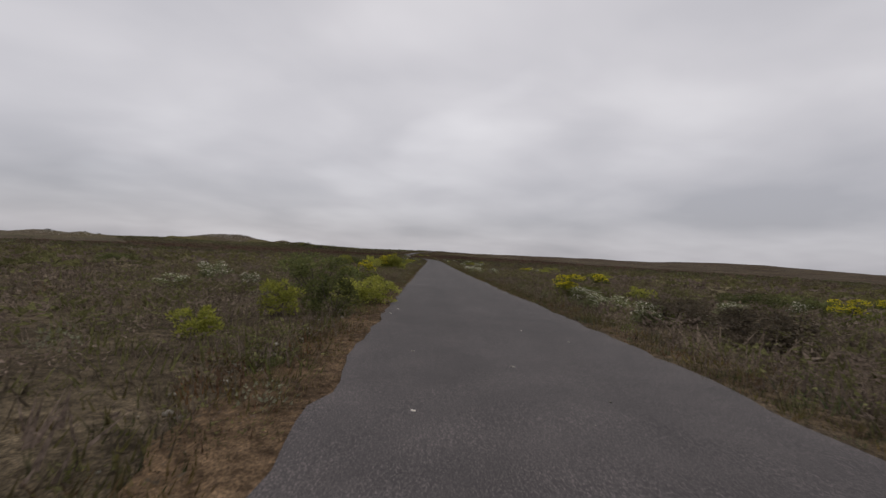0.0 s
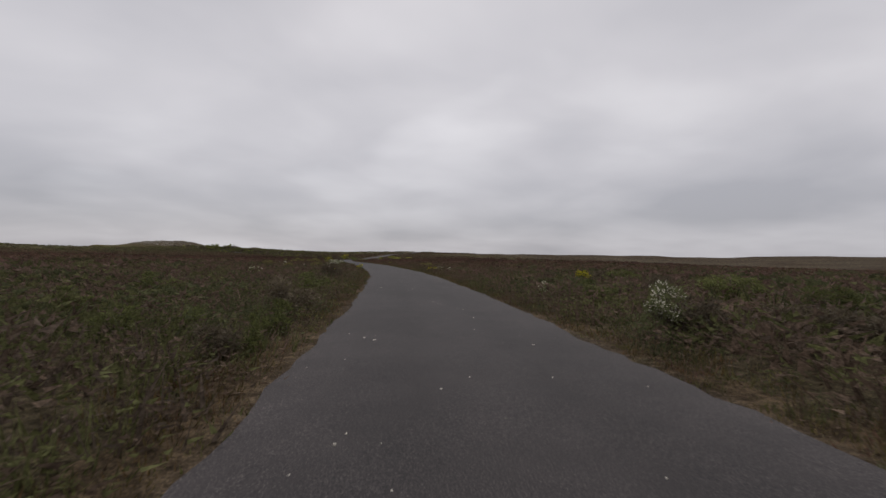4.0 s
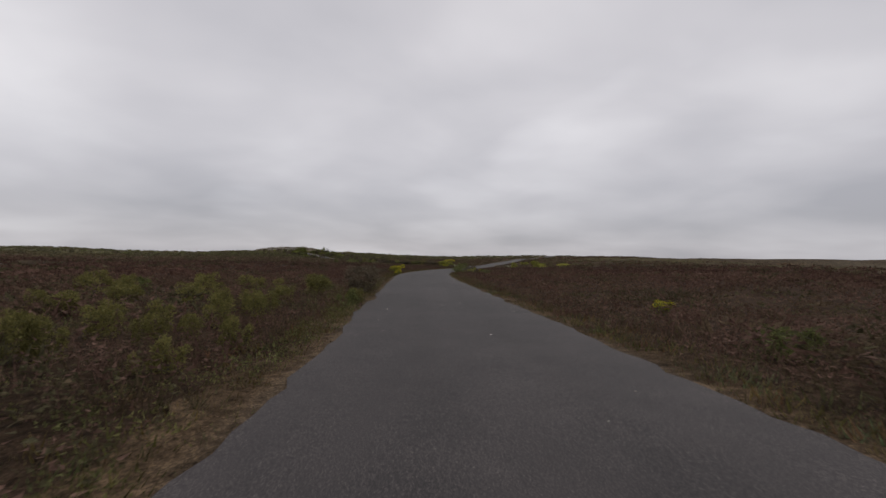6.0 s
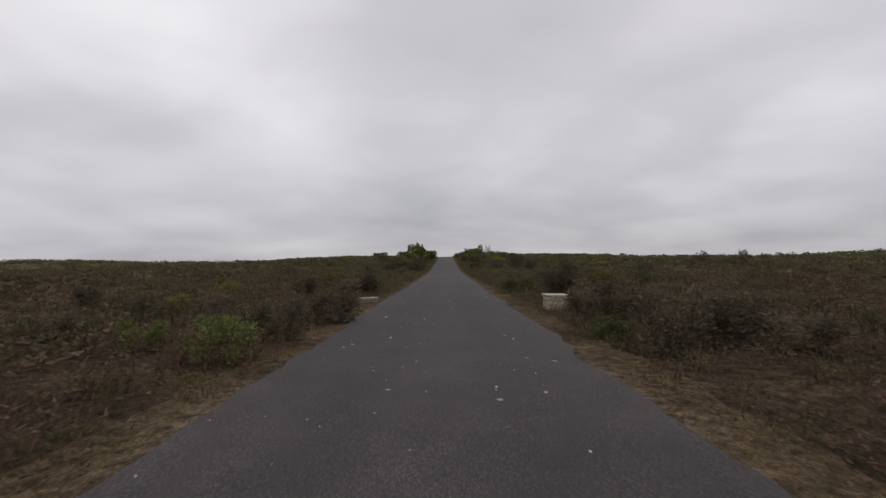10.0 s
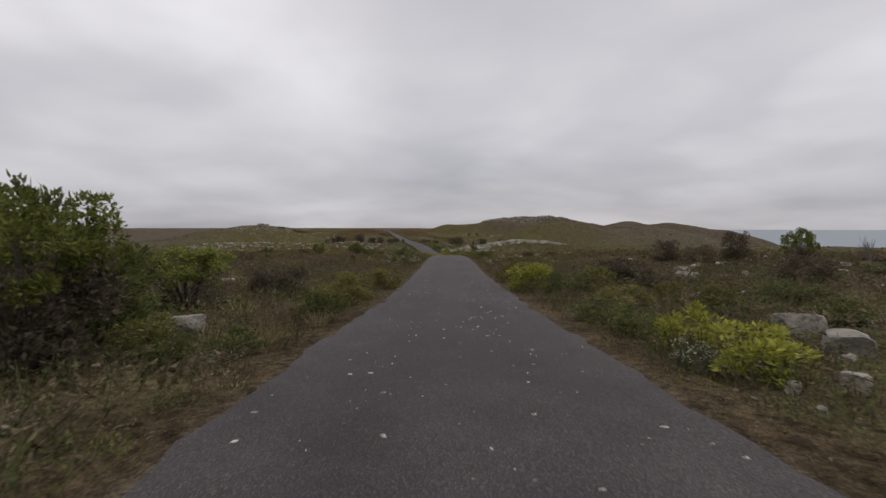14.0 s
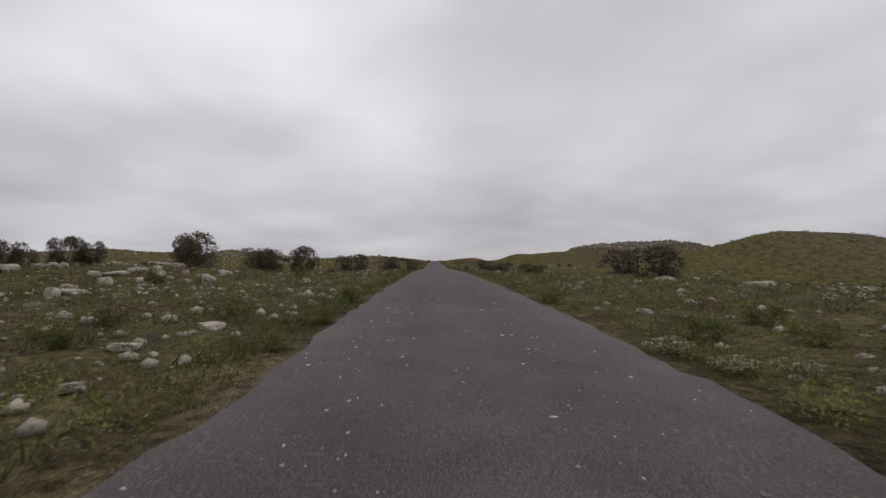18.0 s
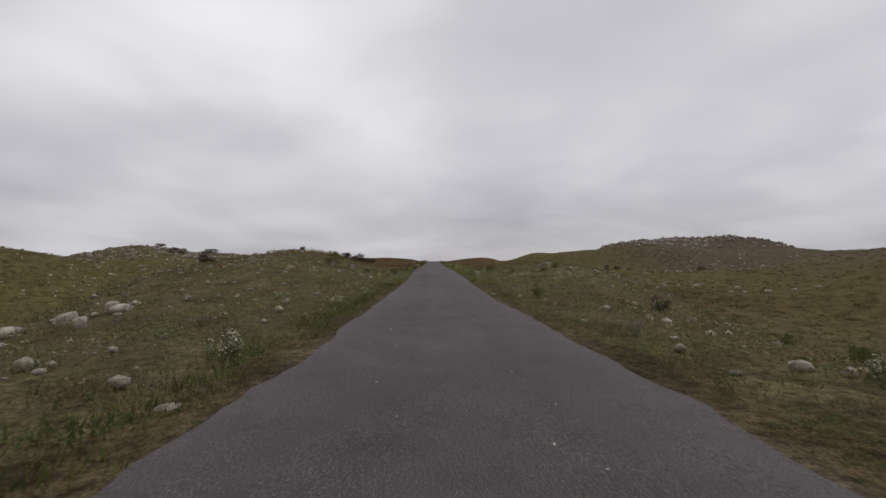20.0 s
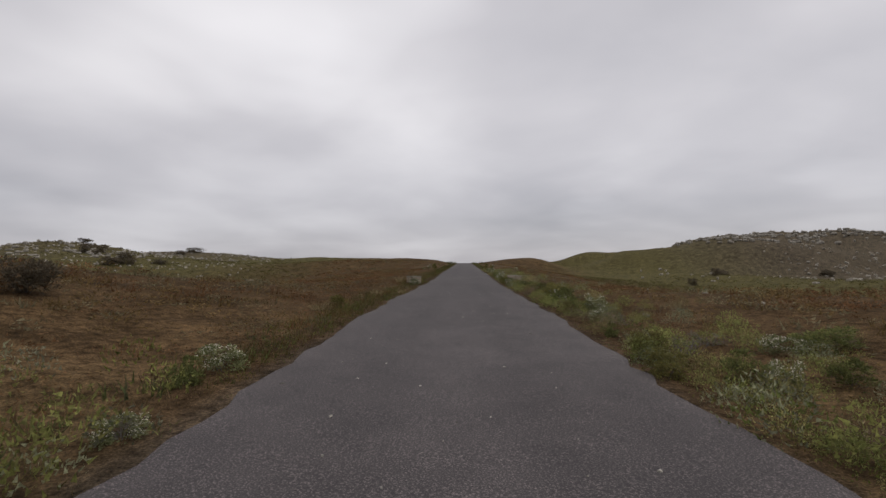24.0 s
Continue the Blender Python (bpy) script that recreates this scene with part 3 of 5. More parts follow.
FRINGE = tuft_templates("grass", 8, 16, 77, 1.2)
FRINGE_LEAFY = tuft_templates("leafy", 8, 22, 78, 0.5, 0.7)


# green fringe close to the asphalt, by stretches of the drive
def fringe(t_from, t_to, side, density, colour, tall, seed):
    rng = np.random.RandomState(seed)
    n = int((t_to - t_from) * SPEED * density)
    s = rng.uniform(t_from, t_to, n) * SPEED
    edge = half_left(s) if side < 0 else half_right(s)
    out = np.abs(rng.normal(0, 0.6, n)) + 0.05
    keep = rng.uniform(0, 1, n) < np.clip(0.75 + 0.6 * wave(s, s * 0, seed, 7), 0.2, 1)
    s, out, edge = s[keep], out[keep], edge[keep]
    d = side * (edge + out)
    ca = np.interp(s, SAMPLES, ANGLE)
    x, y = np.interp(s, SAMPLES, PX) + d * np.sin(ca), np.interp(s, SAMPLES, PY) - d * np.cos(ca)
    z, s2, d2 = terrain(x, y)
    m = off_road(x, y, s2, d2, 0.02)
    x, y, z, out = x[m], y[m], z[m] + 0.03, out[m]
    high = tall * rng.uniform(0.4, 1.2, len(x)) * np.clip(0.35 + out, 0.3, 1)
    tone = np.array([colour]) * rng.uniform(0.65, 1.35, (len(x), 1)) * (1 + 0.25 * rng.uniform(-1, 1, (len(x), 3)))
    ob = scatter("roadside_grass", np.stack([x, y, z], 1), FRINGE if seed % 2 else FRINGE_LEAFY, high * rng.uniform(1.2, 2.2, len(x)), high, tone, rng)
    tagged(ob, "short green grass and herbs along the asphalt edge", "grass", kind="stuff")


fringe(-0.3, 8.2, -1, 34, (0.095, 0.078, 0.036), 0.22, 201)
fringe(-0.3, 8.2, 1, 30, (0.10, 0.084, 0.042), 0.20, 203)
fringe(8.6, 13.6, -1, 22, (0.085, 0.082, 0.034), 0.17, 206)
fringe(8.6, 13.6, 1, 22, (0.090, 0.082, 0.036), 0.17, 208)
fringe(13.4, 17.3, -1, 24, (0.10, 0.086, 0.038), 0.18, 210)
fringe(13.4, 17.3, 1, 24, (0.095, 0.085, 0.038), 0.18, 212)
fringe(15.95, 16.75, -1, 60, (0.27, 0.215, 0.090), 0.48, 221)
fringe(17.0, 21.4, -1, 26, (0.080, 0.094, 0.030), 0.20, 213)
fringe(17.0, 21.4, 1, 26, (0.080, 0.096, 0.030), 0.20, 216)
fringe(21.2, 26.0, -1, 40, (0.100, 0.092, 0.036), 0.20, 217)
fringe(20.8, 26.0, 1, 26, (0.09, 0.10, 0.036), 0.22, 214)

MOUND = tuft_templates("leafy", 8, 90, 79, 0.52, 0.48)
FINE_MOUND = tuft_templates("leafy", 6, 420, 80, 0.30, 0.32)


def mounds(t_from, t_to, count, reach, colours, wide, seed, side=0, shapes=MOUND, words="low rounded heath cushions of mixed olive and grey green"):
    """Low rounded cushion plants, reach from the asphalt edge outwards."""
    rng = np.random.RandomState(seed)
    s = rng.uniform(t_from, t_to, count) * SPEED
    way = rng.choice([-1, 1], count) if side == 0 else np.full(count, side)
    d = way * (np.where(way < 0, half_left(s), half_right(s)) + 0.3 + reach * rng.uniform(0, 1, count) ** 1.7)
    ca = np.interp(s, SAMPLES, ANGLE)
    x, y = np.interp(s, SAMPLES, PX) + d * np.sin(ca), np.interp(s, SAMPLES, PY) - d * np.cos(ca)
    z, s2, d2 = terrain(x, y)
    m = off_road(x, y, s2, d2, 0.25)
    x, y, z = x[m], y[m], z[m]
    w = rng.uniform(wide[0], wide[1], len(x))
    tone = np.array(colours)[rng.randint(0, len(colours), len(x))] * rng.uniform(0.75, 1.3, (len(x), 1))
    ob = scatter("heath_cushions", np.stack([x, y, z], 1), shapes, w, w * rng.uniform(0.7, 1.25, len(x)), tone, rng, 0.3)
    tagged(ob, words, "scrub", kind="stuff")


SAGE, OLIVE, MOSS, RUST, STRAW = (0.17, 0.17, 0.115), (0.145, 0.14, 0.052), (0.12, 0.14, 0.046), (0.125, 0.082, 0.050), (0.20, 0.17, 0.095)
mounds(-0.2, 3.4, 420, 9, [SAGE, OLIVE, RUST, MOSS], (0.22, 0.48), 601)
mounds(3.4, 5.6, 300, 9, [RUST, OLIVE, (0.075, 0.06, 0.045)], (0.2, 0.42), 602)
mounds(5.6, 9.4, 420, 9, [RUST, (0.07, 0.05, 0.036), (0.075, 0.06, 0.045), (0.08, 0.072, 0.036)], (0.2, 0.42), 603)
mounds(5.85, 6.65, 420, 6, [(0.105, 0.108, 0.044), (0.12, 0.115, 0.045), (0.085, 0.07, 0.042)], (0.2, 0.42), 612, -1)
mounds(9.4, 11.2, 320, 9, [RUST, (0.07, 0.052, 0.038), OLIVE], (0.22, 0.45), 604)
mounds(13.3, 15.2, 800, 9, [SAGE, OLIVE, MOSS, STRAW, RUST], (0.2, 0.42), 605)
mounds(15.0, 17.4, 950, 8, [OLIVE, MOSS, RUST, STRAW, (0.15, 0.14, 0.045)], (0.2, 0.42), 606)
mounds(16.95, 17.75, 900, 11, [(0.24, 0.21, 0.035), (0.20, 0.19, 0.040), (0.17, 0.165, 0.045)], (0.2, 0.45), 613, 1, MOUND, "low yellow green heath bushes in a dense field")
mounds(17.1, 17.7, 420, 16, [(0.24, 0.21, 0.035), (0.20, 0.17, 0.050), (0.15, 0.13, 0.045)], (0.2, 0.45), 614, -1, MOUND, "low yellow green heath bushes in a dense field")
mounds(17.5, 18.9, 1300, 12, [SAGE, (0.165, 0.19, 0.06), OLIVE, (0.17, 0.18, 0.058), RUST], (0.18, 0.48), 607)
mounds(18.9, 20.8, 350, 10, [SAGE, OLIVE, MOSS, RUST], (0.16, 0.38), 608)
mounds(20.8, 21.6, 1100, 12, [(0.21, 0.215, 0.13), (0.19, 0.195, 0.062), (0.165, 0.19, 0.06), SAGE, OLIVE], (0.2, 0.55), 609)
mounds(21.3, 22.9, 560, 2.6, [(0.19, 0.21, 0.070), (0.22, 0.24, 0.080), (0.20, 0.21, 0.13), (0.24, 0.22, 0.09), (0.17, 0.12, 0.07)], (0.18, 0.46), 610, 1, FINE_MOUND)
mounds(21.4, 22.6, 160, 7, [(0.20, 0.21, 0.13), (0.20, 0.17, 0.08), (0.17, 0.11, 0.06), (0.20, 0.16, 0.12)], (0.2, 0.42), 615, 1, FINE_MOUND)
mounds(21.5, 22.9, 200, 9, [RUST, (0.11, 0.075, 0.04), STRAW], (0.14, 0.30), 611)
# ================= kinds of things =================
def part(name, mesh, mat, parent, label=""):
    ob = new(name, mesh)
    if mat is not None and not mesh.materials:
        mesh.materials.append(mat)
    ob.parent = parent
    if label:
        ob["label"] = label
    return ob


def leaf_cloud(rng, lobes, leaves, size, flat=1.0):
    """Loose four-sided leaves round a set of lobes (centre, radius)."""
    pick = rng.randint(0, len(lobes), leaves)
    c = np.array([l[0] for l in lobes])[pick]
    r = np.array([l[1] for l in lobes])[pick]
    v = rng.normal(size=(leaves, 3))
    v /= np.linalg.norm(v, axis=1)[:, None]
    v[:, 2] = np.where(v[:, 2] < -0.75, -v[:, 2], v[:, 2])
    p = c + v * (r * rng.uniform(0.55, 1.05, leaves))[:, None] * np.array([[1, 1, flat]])
    way = v + rng.normal(size=(leaves, 3)) * 0.45 + np.array([[0, 0, 0.35]])
    way /= np.linalg.norm(way, axis=1)[:, None]
    across = np.cross(way, rng.normal(size=(leaves, 3)))
    across /= np.linalg.norm(across, axis=1)[:, None]
    k = size * rng.uniform(0.6, 1.3, (leaves, 1))
    q = np.stack([p - way * k * 0.6, p + across * k * 0.32, p + way * k, p - across * k * 0.32], 1)
    return q.reshape(-1, 3)


def loose_quads(name, v):
    return mesh_from(name, v, np.arange(len(v)).reshape(-1, 4), smooth=False)


def branch_tube(bm, a, b, ra, rb, bend, rng, sides=5):
    """A bent tapered twig from a to b."""
    rings, n = [], 4
    a, b = Vector(a), Vector(b)
    off = Vector(rng.normal(size=3)) * bend
    for i in range(n):
        u = i / (n - 1)
        c = a.lerp(b, u) + off * math.sin(u * math.pi)
        r = ra + (rb - ra) * u
        w = (b - a).normalized()
        s = w.orthogonal().normalized()
        t = w.cross(s)
        rings.append([bm.verts.new(c + (s * math.cos(6.283 * k / sides) + t * math.sin(6.283 * k / sides)) * r) for k in range(sides)])
    for p, q in zip(rings, rings[1:]):
        for k in range(sides):
            bm.faces.new((p[k], p[(k + 1) % sides], q[(k + 1) % sides], q[k]))


def done(bm, name, smooth=True):
    me = bpy.data.meshes.new(name)
    bm.to_mesh(me)
    bm.free()
    if smooth:
        me.polygons.foreach_set("use_smooth", [True] * len(me.polygons))
    return me


def leaf_material(name, dark, light, spread=0.3):
    m, n, l, b = material(name, 0.7)
    b.inputs["Specular IOR Level"].default_value = 0.08
    g = n.new("ShaderNodeNewGeometry")
    o = n.new("ShaderNodeObjectInfo")
    c = ramp_of(n, l, g.outputs["Random Per Island"], [(0.0, dark), (1.0, light)])
    v = ramp_of(n, l, o.outputs["Random"], [(0, (1 - spread,) * 3), (1, (1 + spread,) * 3)])
    c = mix_of(n, l, "MULTIPLY", 1.0, c, v)
    c = mix_of(n, l, "MULTIPLY", 1.0, c, ramp_of(n, l, noise_of(n, l, 3.0, 3), [(0.3, (0.7, 0.7, 0.7)), (0.7, (1.2, 1.2, 1.2))]))
    l.new(c, b.inputs["Base Color"])
    thin_leaf(n, l, b, c, 0.35)
    return m


BARK = mottled("grey brown bark", (0.05, 0.04, 0.032), (0.11, 0.095, 0.08), 3.0)
DEADWOOD = mottled("bleached dead twigs", (0.10, 0.09, 0.08), (0.20, 0.185, 0.17), 3.0)
LEAVES = {
    "green": leaf_material("green shrub leaves", (0.060, 0.070, 0.028), (0.165, 0.175, 0.060)),
    "lime": leaf_material("yellow green shrub leaves", (0.150, 0.165, 0.034), (0.37, 0.365, 0.070)),
    "olive": leaf_material("olive green shrub leaves", (0.095, 0.090, 0.034), (0.215, 0.195, 0.065)),
    "yellow": leaf_material("olive shrub leaves", (0.07, 0.085, 0.020), (0.17, 0.18, 0.035)),
    "white": leaf_material("grey green shrub leaves", (0.095, 0.108, 0.050), (0.21, 0.22, 0.105)),
    "dark": leaf_material("dark brown green shrub leaves", (0.064, 0.052, 0.037), (0.145, 0.118, 0.080)),
    "tree": leaf_material("glossy protea leaves", (0.080, 0.100, 0.026), (0.30, 0.32, 0.078)),
    "straw": leaf_material("straw coloured blades", (0.20, 0.16, 0.085), (0.38, 0.32, 0.18)),
    "grey": leaf_material("grey dead shrub twigs", (0.10, 0.088, 0.075), (0.19, 0.17, 0.15)),
}
DEAD_LEAVES = leaf_material("brown dead protea leaves", (0.105, 0.080, 0.060), (0.21, 0.168, 0.128))
PETALS = {
    "olive": leaf_material("olive green shrub leaves", (0.095, 0.090, 0.034), (0.215, 0.195, 0.065)),
    "yellow": leaf_material("yellow flower heads", (0.50, 0.42, 0.015), (0.75, 0.65, 0.03), 0.15),
    "white": leaf_material("white everlasting flower heads", (0.68, 0.64, 0.53), (0.88, 0.84, 0.72), 0.1),
}
SHRUB_WORDS = {
    "green": "rounded green leafy fynbos shrub in the roadside heath",
    "lime": "bright yellow green feathery shrub in the roadside heath",
    "olive": "low olive green leafy shrub in the roadside heath",
    "yellow": "shrub covered with bright yellow flower heads in the heath",
    "white": "grey green shrub dotted with white everlasting flowers",
    "dark": "dark brownish shrub standing above the low heath",
    "tree": "large protea bush with green leaf clusters on bare stems",
    "straw": "pale straw coloured grass tussock beside the road",
    "grey": "grey leafless dead shrub in the roadside heath",
}
SHRUB_KIND = {"straw": "grass tussock", "tree": "protea bush"}


def twig_work(bm, rng, foot, tip, thick, forks, depth):
    """A limb that forks into finer twigs."""
    branch_tube(bm, foot, tip, thick, thick * 0.5, (Vector(tip) - Vector(foot)).length * 0.08, rng, 5 if depth == 2 else 3)
    if depth == 0:
        return
    span = (Vector(tip) - Vector(foot)).length
    for _ in range(forks):
        root = Vector(foot).lerp(Vector(tip), rng.uniform(0.35, 0.98))
        way = (Vector(tip) - Vector(foot)).normalized() + Vector(rng.normal(size=3)) * 0.42 + Vector((0, 0, 0.15))
        twig_work(bm, rng, root, root + way.normalized() * span * rng.uniform(0.28, 0.5), thick * 0.42, forks - 1, depth - 1)


def protea_meshes(seed):
    """Forked stems, brown dead leaves low down and round leaf clusters over the top of a bush one metre wide and high."""
    rng = np.random.RandomState(seed)
    clumps, stems = [], bmesh.new()
    for i in range(64):
        a, u = rng.uniform(0, 6.283), rng.uniform(0, 1)
        z = 0.40 + 0.50 * u ** 0.75
        reach = 0.47 * math.sqrt(max(0.03, 1 - ((z - 0.48) / 0.52) ** 2)) * rng.uniform(0.55, 1.0) * (1 + 0.18 * math.sin(3 * a + seed))
        clumps.append(((reach * math.cos(a), reach * math.sin(a), z + 0.05 * math.sin(2 * a + seed)), rng.uniform(0.055, 0.098)))
    for c, r in clumps[:26]:
        foot = Vector((rng.uniform(-0.06, 0.06), rng.uniform(-0.06, 0.06), -0.05))
        branch_tube(stems, foot, c, 0.012, 0.004, 0.03, rng)
    low = []
    for i in range(30):
        a, z = rng.uniform(0, 6.283), rng.uniform(0.04, 0.52)
        reach = rng.uniform(0.2, 0.43) * (0.7 + 0.5 * z)
        low.append(((reach * math.cos(a), reach * math.sin(a), z), rng.uniform(0.08, 0.13)))
    crown = loose_quads("crown", leaf_cloud(rng, clumps, 9000, 0.0225))
    skirt = loose_quads("dead_leaf_skirt", leaf_cloud(rng, low, 3400, 0.022))
    return done(stems, "stem"), crown, skirt


def shrub_meshes(style, seed, fine=True):
    """Stems, crown and flowers of a shrub one metre wide and one metre high."""
    if style == "tree":
        return protea_meshes(seed)
    rng = np.random.RandomState(seed)
    lobes = []
    for i in range(26):
        a, u = rng.uniform(0, 6.283), rng.uniform(0.0, 1.0)
        z = 0.06 + 0.74 * u
        reach = 0.46 * math.sqrt(max(0.02, 1 - ((z - 0.45) / 0.55) ** 2)) * rng.uniform(0.45, 1.0)
        lobes.append(((reach * math.cos(a), reach * math.sin(a), z), rng.uniform(0.15, 0.23) if style == "dark" else rng.uniform(0.12, 0.20)))
    bm = bmesh.new()
    for c, r in lobes[:8]:
        foot = (rng.uniform(-0.05, 0.05), rng.uniform(-0.05, 0.05), -0.06)
        branch_tube(bm, foot, c, 0.012, 0.004, 0.03, rng)
        if style in ("grey", "dark"):
            for _ in range(3):
                q = Vector(c) + Vector(rng.normal(size=3)) * 0.09 + Vector((0, 0, 0.04))
                branch_tube(bm, Vector(foot).lerp(Vector(c), rng.uniform(0.55, 0.95)), q, 0.006, 0.002, 0.015, rng, 4)
    stems = done(bm, "stem")
    if style == "straw":
        t = tuft_templates("tussock", 1, 110, seed)[0] * np.array([[0.55, 0.55, 1.0]])
        t = np.concatenate([t.reshape(-1, 3, 3), t.reshape(-1, 3, 3)[:, 2:3] + 0.004], 1).reshape(-1, 3)
        return None, loose_quads("blades", t), None
    if style == "grey":
        bm = bmesh.new()
        for c, r in lobes[:12]:
            twig_work(bm, rng, Vector((rng.uniform(-0.05, 0.05), rng.uniform(-0.05, 0.05), -0.05)), Vector(c) * 0.85 + Vector((0, 0, 0.12)), 0.008, 4, 2)
        return stems, done(bm, "crown"), None
    count, size = {"lime": (3600, 0.040), "olive": (3600, 0.036), "green": (4200, 0.034)}.get(style, (4200, 0.036) if style == "dark" else (2700, 0.036))
    if not fine:
        count, size = count * 2 // 5, size * 1.5
    crown = loose_quads("crown", leaf_cloud(rng, lobes, count, size))
    flowers = None
    if style in PETALS:
        tops = [((c[0], c[1], c[2] + 0.06), r * 0.95) for c, r in lobes if c[2] > (0.38 if style == "yellow" else 0.3)]
        flowers = loose_quads("blossom", leaf_cloud(rng, tops, 1500 if style == "yellow" else 1100 if fine else 540, 0.024 if style == "yellow" else 0.027, 0.7))
    return stems, crown, flowers


SHRUBS = {k: [shrub_meshes(k, 300 + 17 * i + 3 * j) for j in range(4 if k != "tree" else 5)] for i, k in enumerate(LEAVES)}
SMALL_SHRUBS = {k: [shrub_meshes(k, 500 + 17 * i + 3 * j, k == "tree") for j in range(4)] for i, k in enumerate(LEAVES) if k != "tree"}
SMALL_SHRUBS["tree"] = SHRUBS["tree"]
PICK = random.Random(5)


def beside_road(x, y, reach):
    """Moves a place outwards until it keeps that far from the asphalt."""
    s, d = nearest(np.array([x]), np.array([y]))
    s, d = float(s[0]), float(d[0])
    lack = float(half_left(s) if d < 0 else half_right(s)) + 0.1 + reach - abs(d)
    if lack <= 0:
        return x, y
    a, side = station(s)[3], -1 if d < 0 else 1
    return x + side * lack * math.sin(a), y - side * lack * math.cos(a)


def shrub(style, x, y, wide, tall, group=""):
    x, y = beside_road(x, y, 0.42 * wide)
    stems, crown, flowers = PICK.choice((SHRUBS if max(wide, tall) > 1.25 else SMALL_SHRUBS)[style])
    if style not in ("tree", "straw", "grey"):
        wide, tall = wide * 1.12, tall * 1.22 + 0.13
    name = {"straw": "grass_tussock", "tree": "protea_bush", "grey": "dead_shrub", "yellow": "yellow_flower_bush", "white": "white_flower_bush", "lime": "heath_bush", "olive": "olive_shrub", "dark": "twiggy_shrub"}.get(style, "shrub")
    ob = new(name)
    ob.empty_display_size = 0.2
    wide = max(wide, 0.5 * tall)
    ob.matrix_world = Matrix.LocRotScale((x, y, ground_height(x, y) - 0.01), Euler((0, 0, PICK.uniform(0, 6.283))),
                                         (wide * PICK.uniform(0.92, 1.08), wide * PICK.uniform(0.92, 1.08), tall))
    tagged(ob, SHRUB_WORDS[style], SHRUB_KIND.get(style, "shrub"), group or "roadside shrubs")
    if stems:
        part("stem", stems, DEADWOOD if style == "grey" else BARK, ob)
    part({"straw": "blade_tuft"}.get(style, "crown"), crown, DEADWOOD if style == "grey" else LEAVES[style], ob)
    if style == "tree":
        part("dead_leaf_skirt", flowers, DEAD_LEAVES, ob, "brown dead leaves and twigs")
    elif flowers:
        tagged(part("blossom", flowers, PETALS[style], ob, style + " flower heads"), kind="stuff")
    return ob


def shrubs(s, style, places, group="", low=1.0):
    """Shrubs set out from chainage s: ahead, aside, width, height."""
    for ahead, aside, wide, tall in places:
        x, y = plan(s, ahead, aside)
        shrub(style, x, y, wide, tall * low, group)


# ---- rocks ----
def stone_material(name, dark, light, lichen):
    m, n, l, b = material(name, 0.9)
    big = ramp_of(n, l, noise_of(n, l, 1.6, 5, 0.6), [(0.3, dark), (0.62, light)])
    o = n.new("ShaderNodeObjectInfo")
    v = ramp_of(n, l, o.outputs["Random"], [(0, (0.7, 0.7, 0.7)), (1, (1.15, 1.13, 1.1))])
    c = mix_of(n, l, "MULTIPLY", 1.0, big, v)
    spots = ramp_of(n, l, noise_of(n, l, 5.0, 6, 0.7), [(0.52, (0, 0, 0)), (0.62, (1, 1, 1))])
    c = mix_of(n, l, "MIX", spots, c, lichen)
    l.new(c, b.inputs["Base Color"])
    bump_of(n, l, b, noise_of(n, l, 9.0, 8, 0.65), 0.8, 0.05)
    return m


DRESSED = stone_material("tan masonry stones", (0.25, 0.205, 0.145), (0.48, 0.41, 0.31), (0.30, 0.27, 0.22))
SANDSTONE = stone_material("pale weathered sandstone", (0.16, 0.145, 0.12), (0.41, 0.38, 0.325), (0.13, 0.12, 0.10))


def boulder_mesh(seed, sub=3):
    rng = np.random.RandomState(seed)
    bm = bmesh.new()
    bmesh.ops.create_icosphere(bm, subdivisions=sub, radius=0.5)
    # roughly squared faces, then a few broken corners
    cuts = np.concatenate([np.repeat(np.eye(3), 2, 0) * np.array([[1], [-1]] * 3) + rng.normal(size=(6, 3)) * 0.16, rng.normal(size=(6, 3))])
    cuts /= np.linalg.norm(cuts, axis=1)[:, None]
    off = np.concatenate([rng.uniform(0.27, 0.38, 6), rng.uniform(0.33, 0.45, 6)])
    for v in bm.verts:
        p = np.array(v.co)
        for c, o in zip(cuts, off):
            k = p @ c - o
            if k > 0:
                p = p - c * k * 0.98
        q = Vector(p)
        q += q.normalized() * (noise.noise(q * 3.1 + Vector((seed, 0, 0))) * 0.03 + noise.noise(q * 9 + Vector((0, seed, 0))) * 0.018)
        v.co = q
    me = done(bm, "boulder", False)
    me.materials.append(SANDSTONE)
    return me


BOULDERS = [boulder_mesh(i + 1) for i in range(9)]


def rocks(s, places, group="scattered boulders"):
    """Boulders set out from chainage s: ahead, aside, width, height."""
    for ahead, aside, wide, tall in places:
        x, y = beside_road(*plan(s, ahead, aside), 0.5 * wide)
        ob = new("boulder", PICK.choice(BOULDERS))
        ob.matrix_world = Matrix.LocRotScale((x, y, ground_height(x, y) + tall * 0.30), Euler((PICK.uniform(-0.2, 0.2), PICK.uniform(-0.2, 0.2), PICK.uniform(0, 6.283))),
                                             (wide * 1.1, wide * PICK.uniform(0.7, 1.1), tall * 1.2))
        tagged(ob, "pale lichen-spotted sandstone boulder half sunk in the heath", "boulder", group)
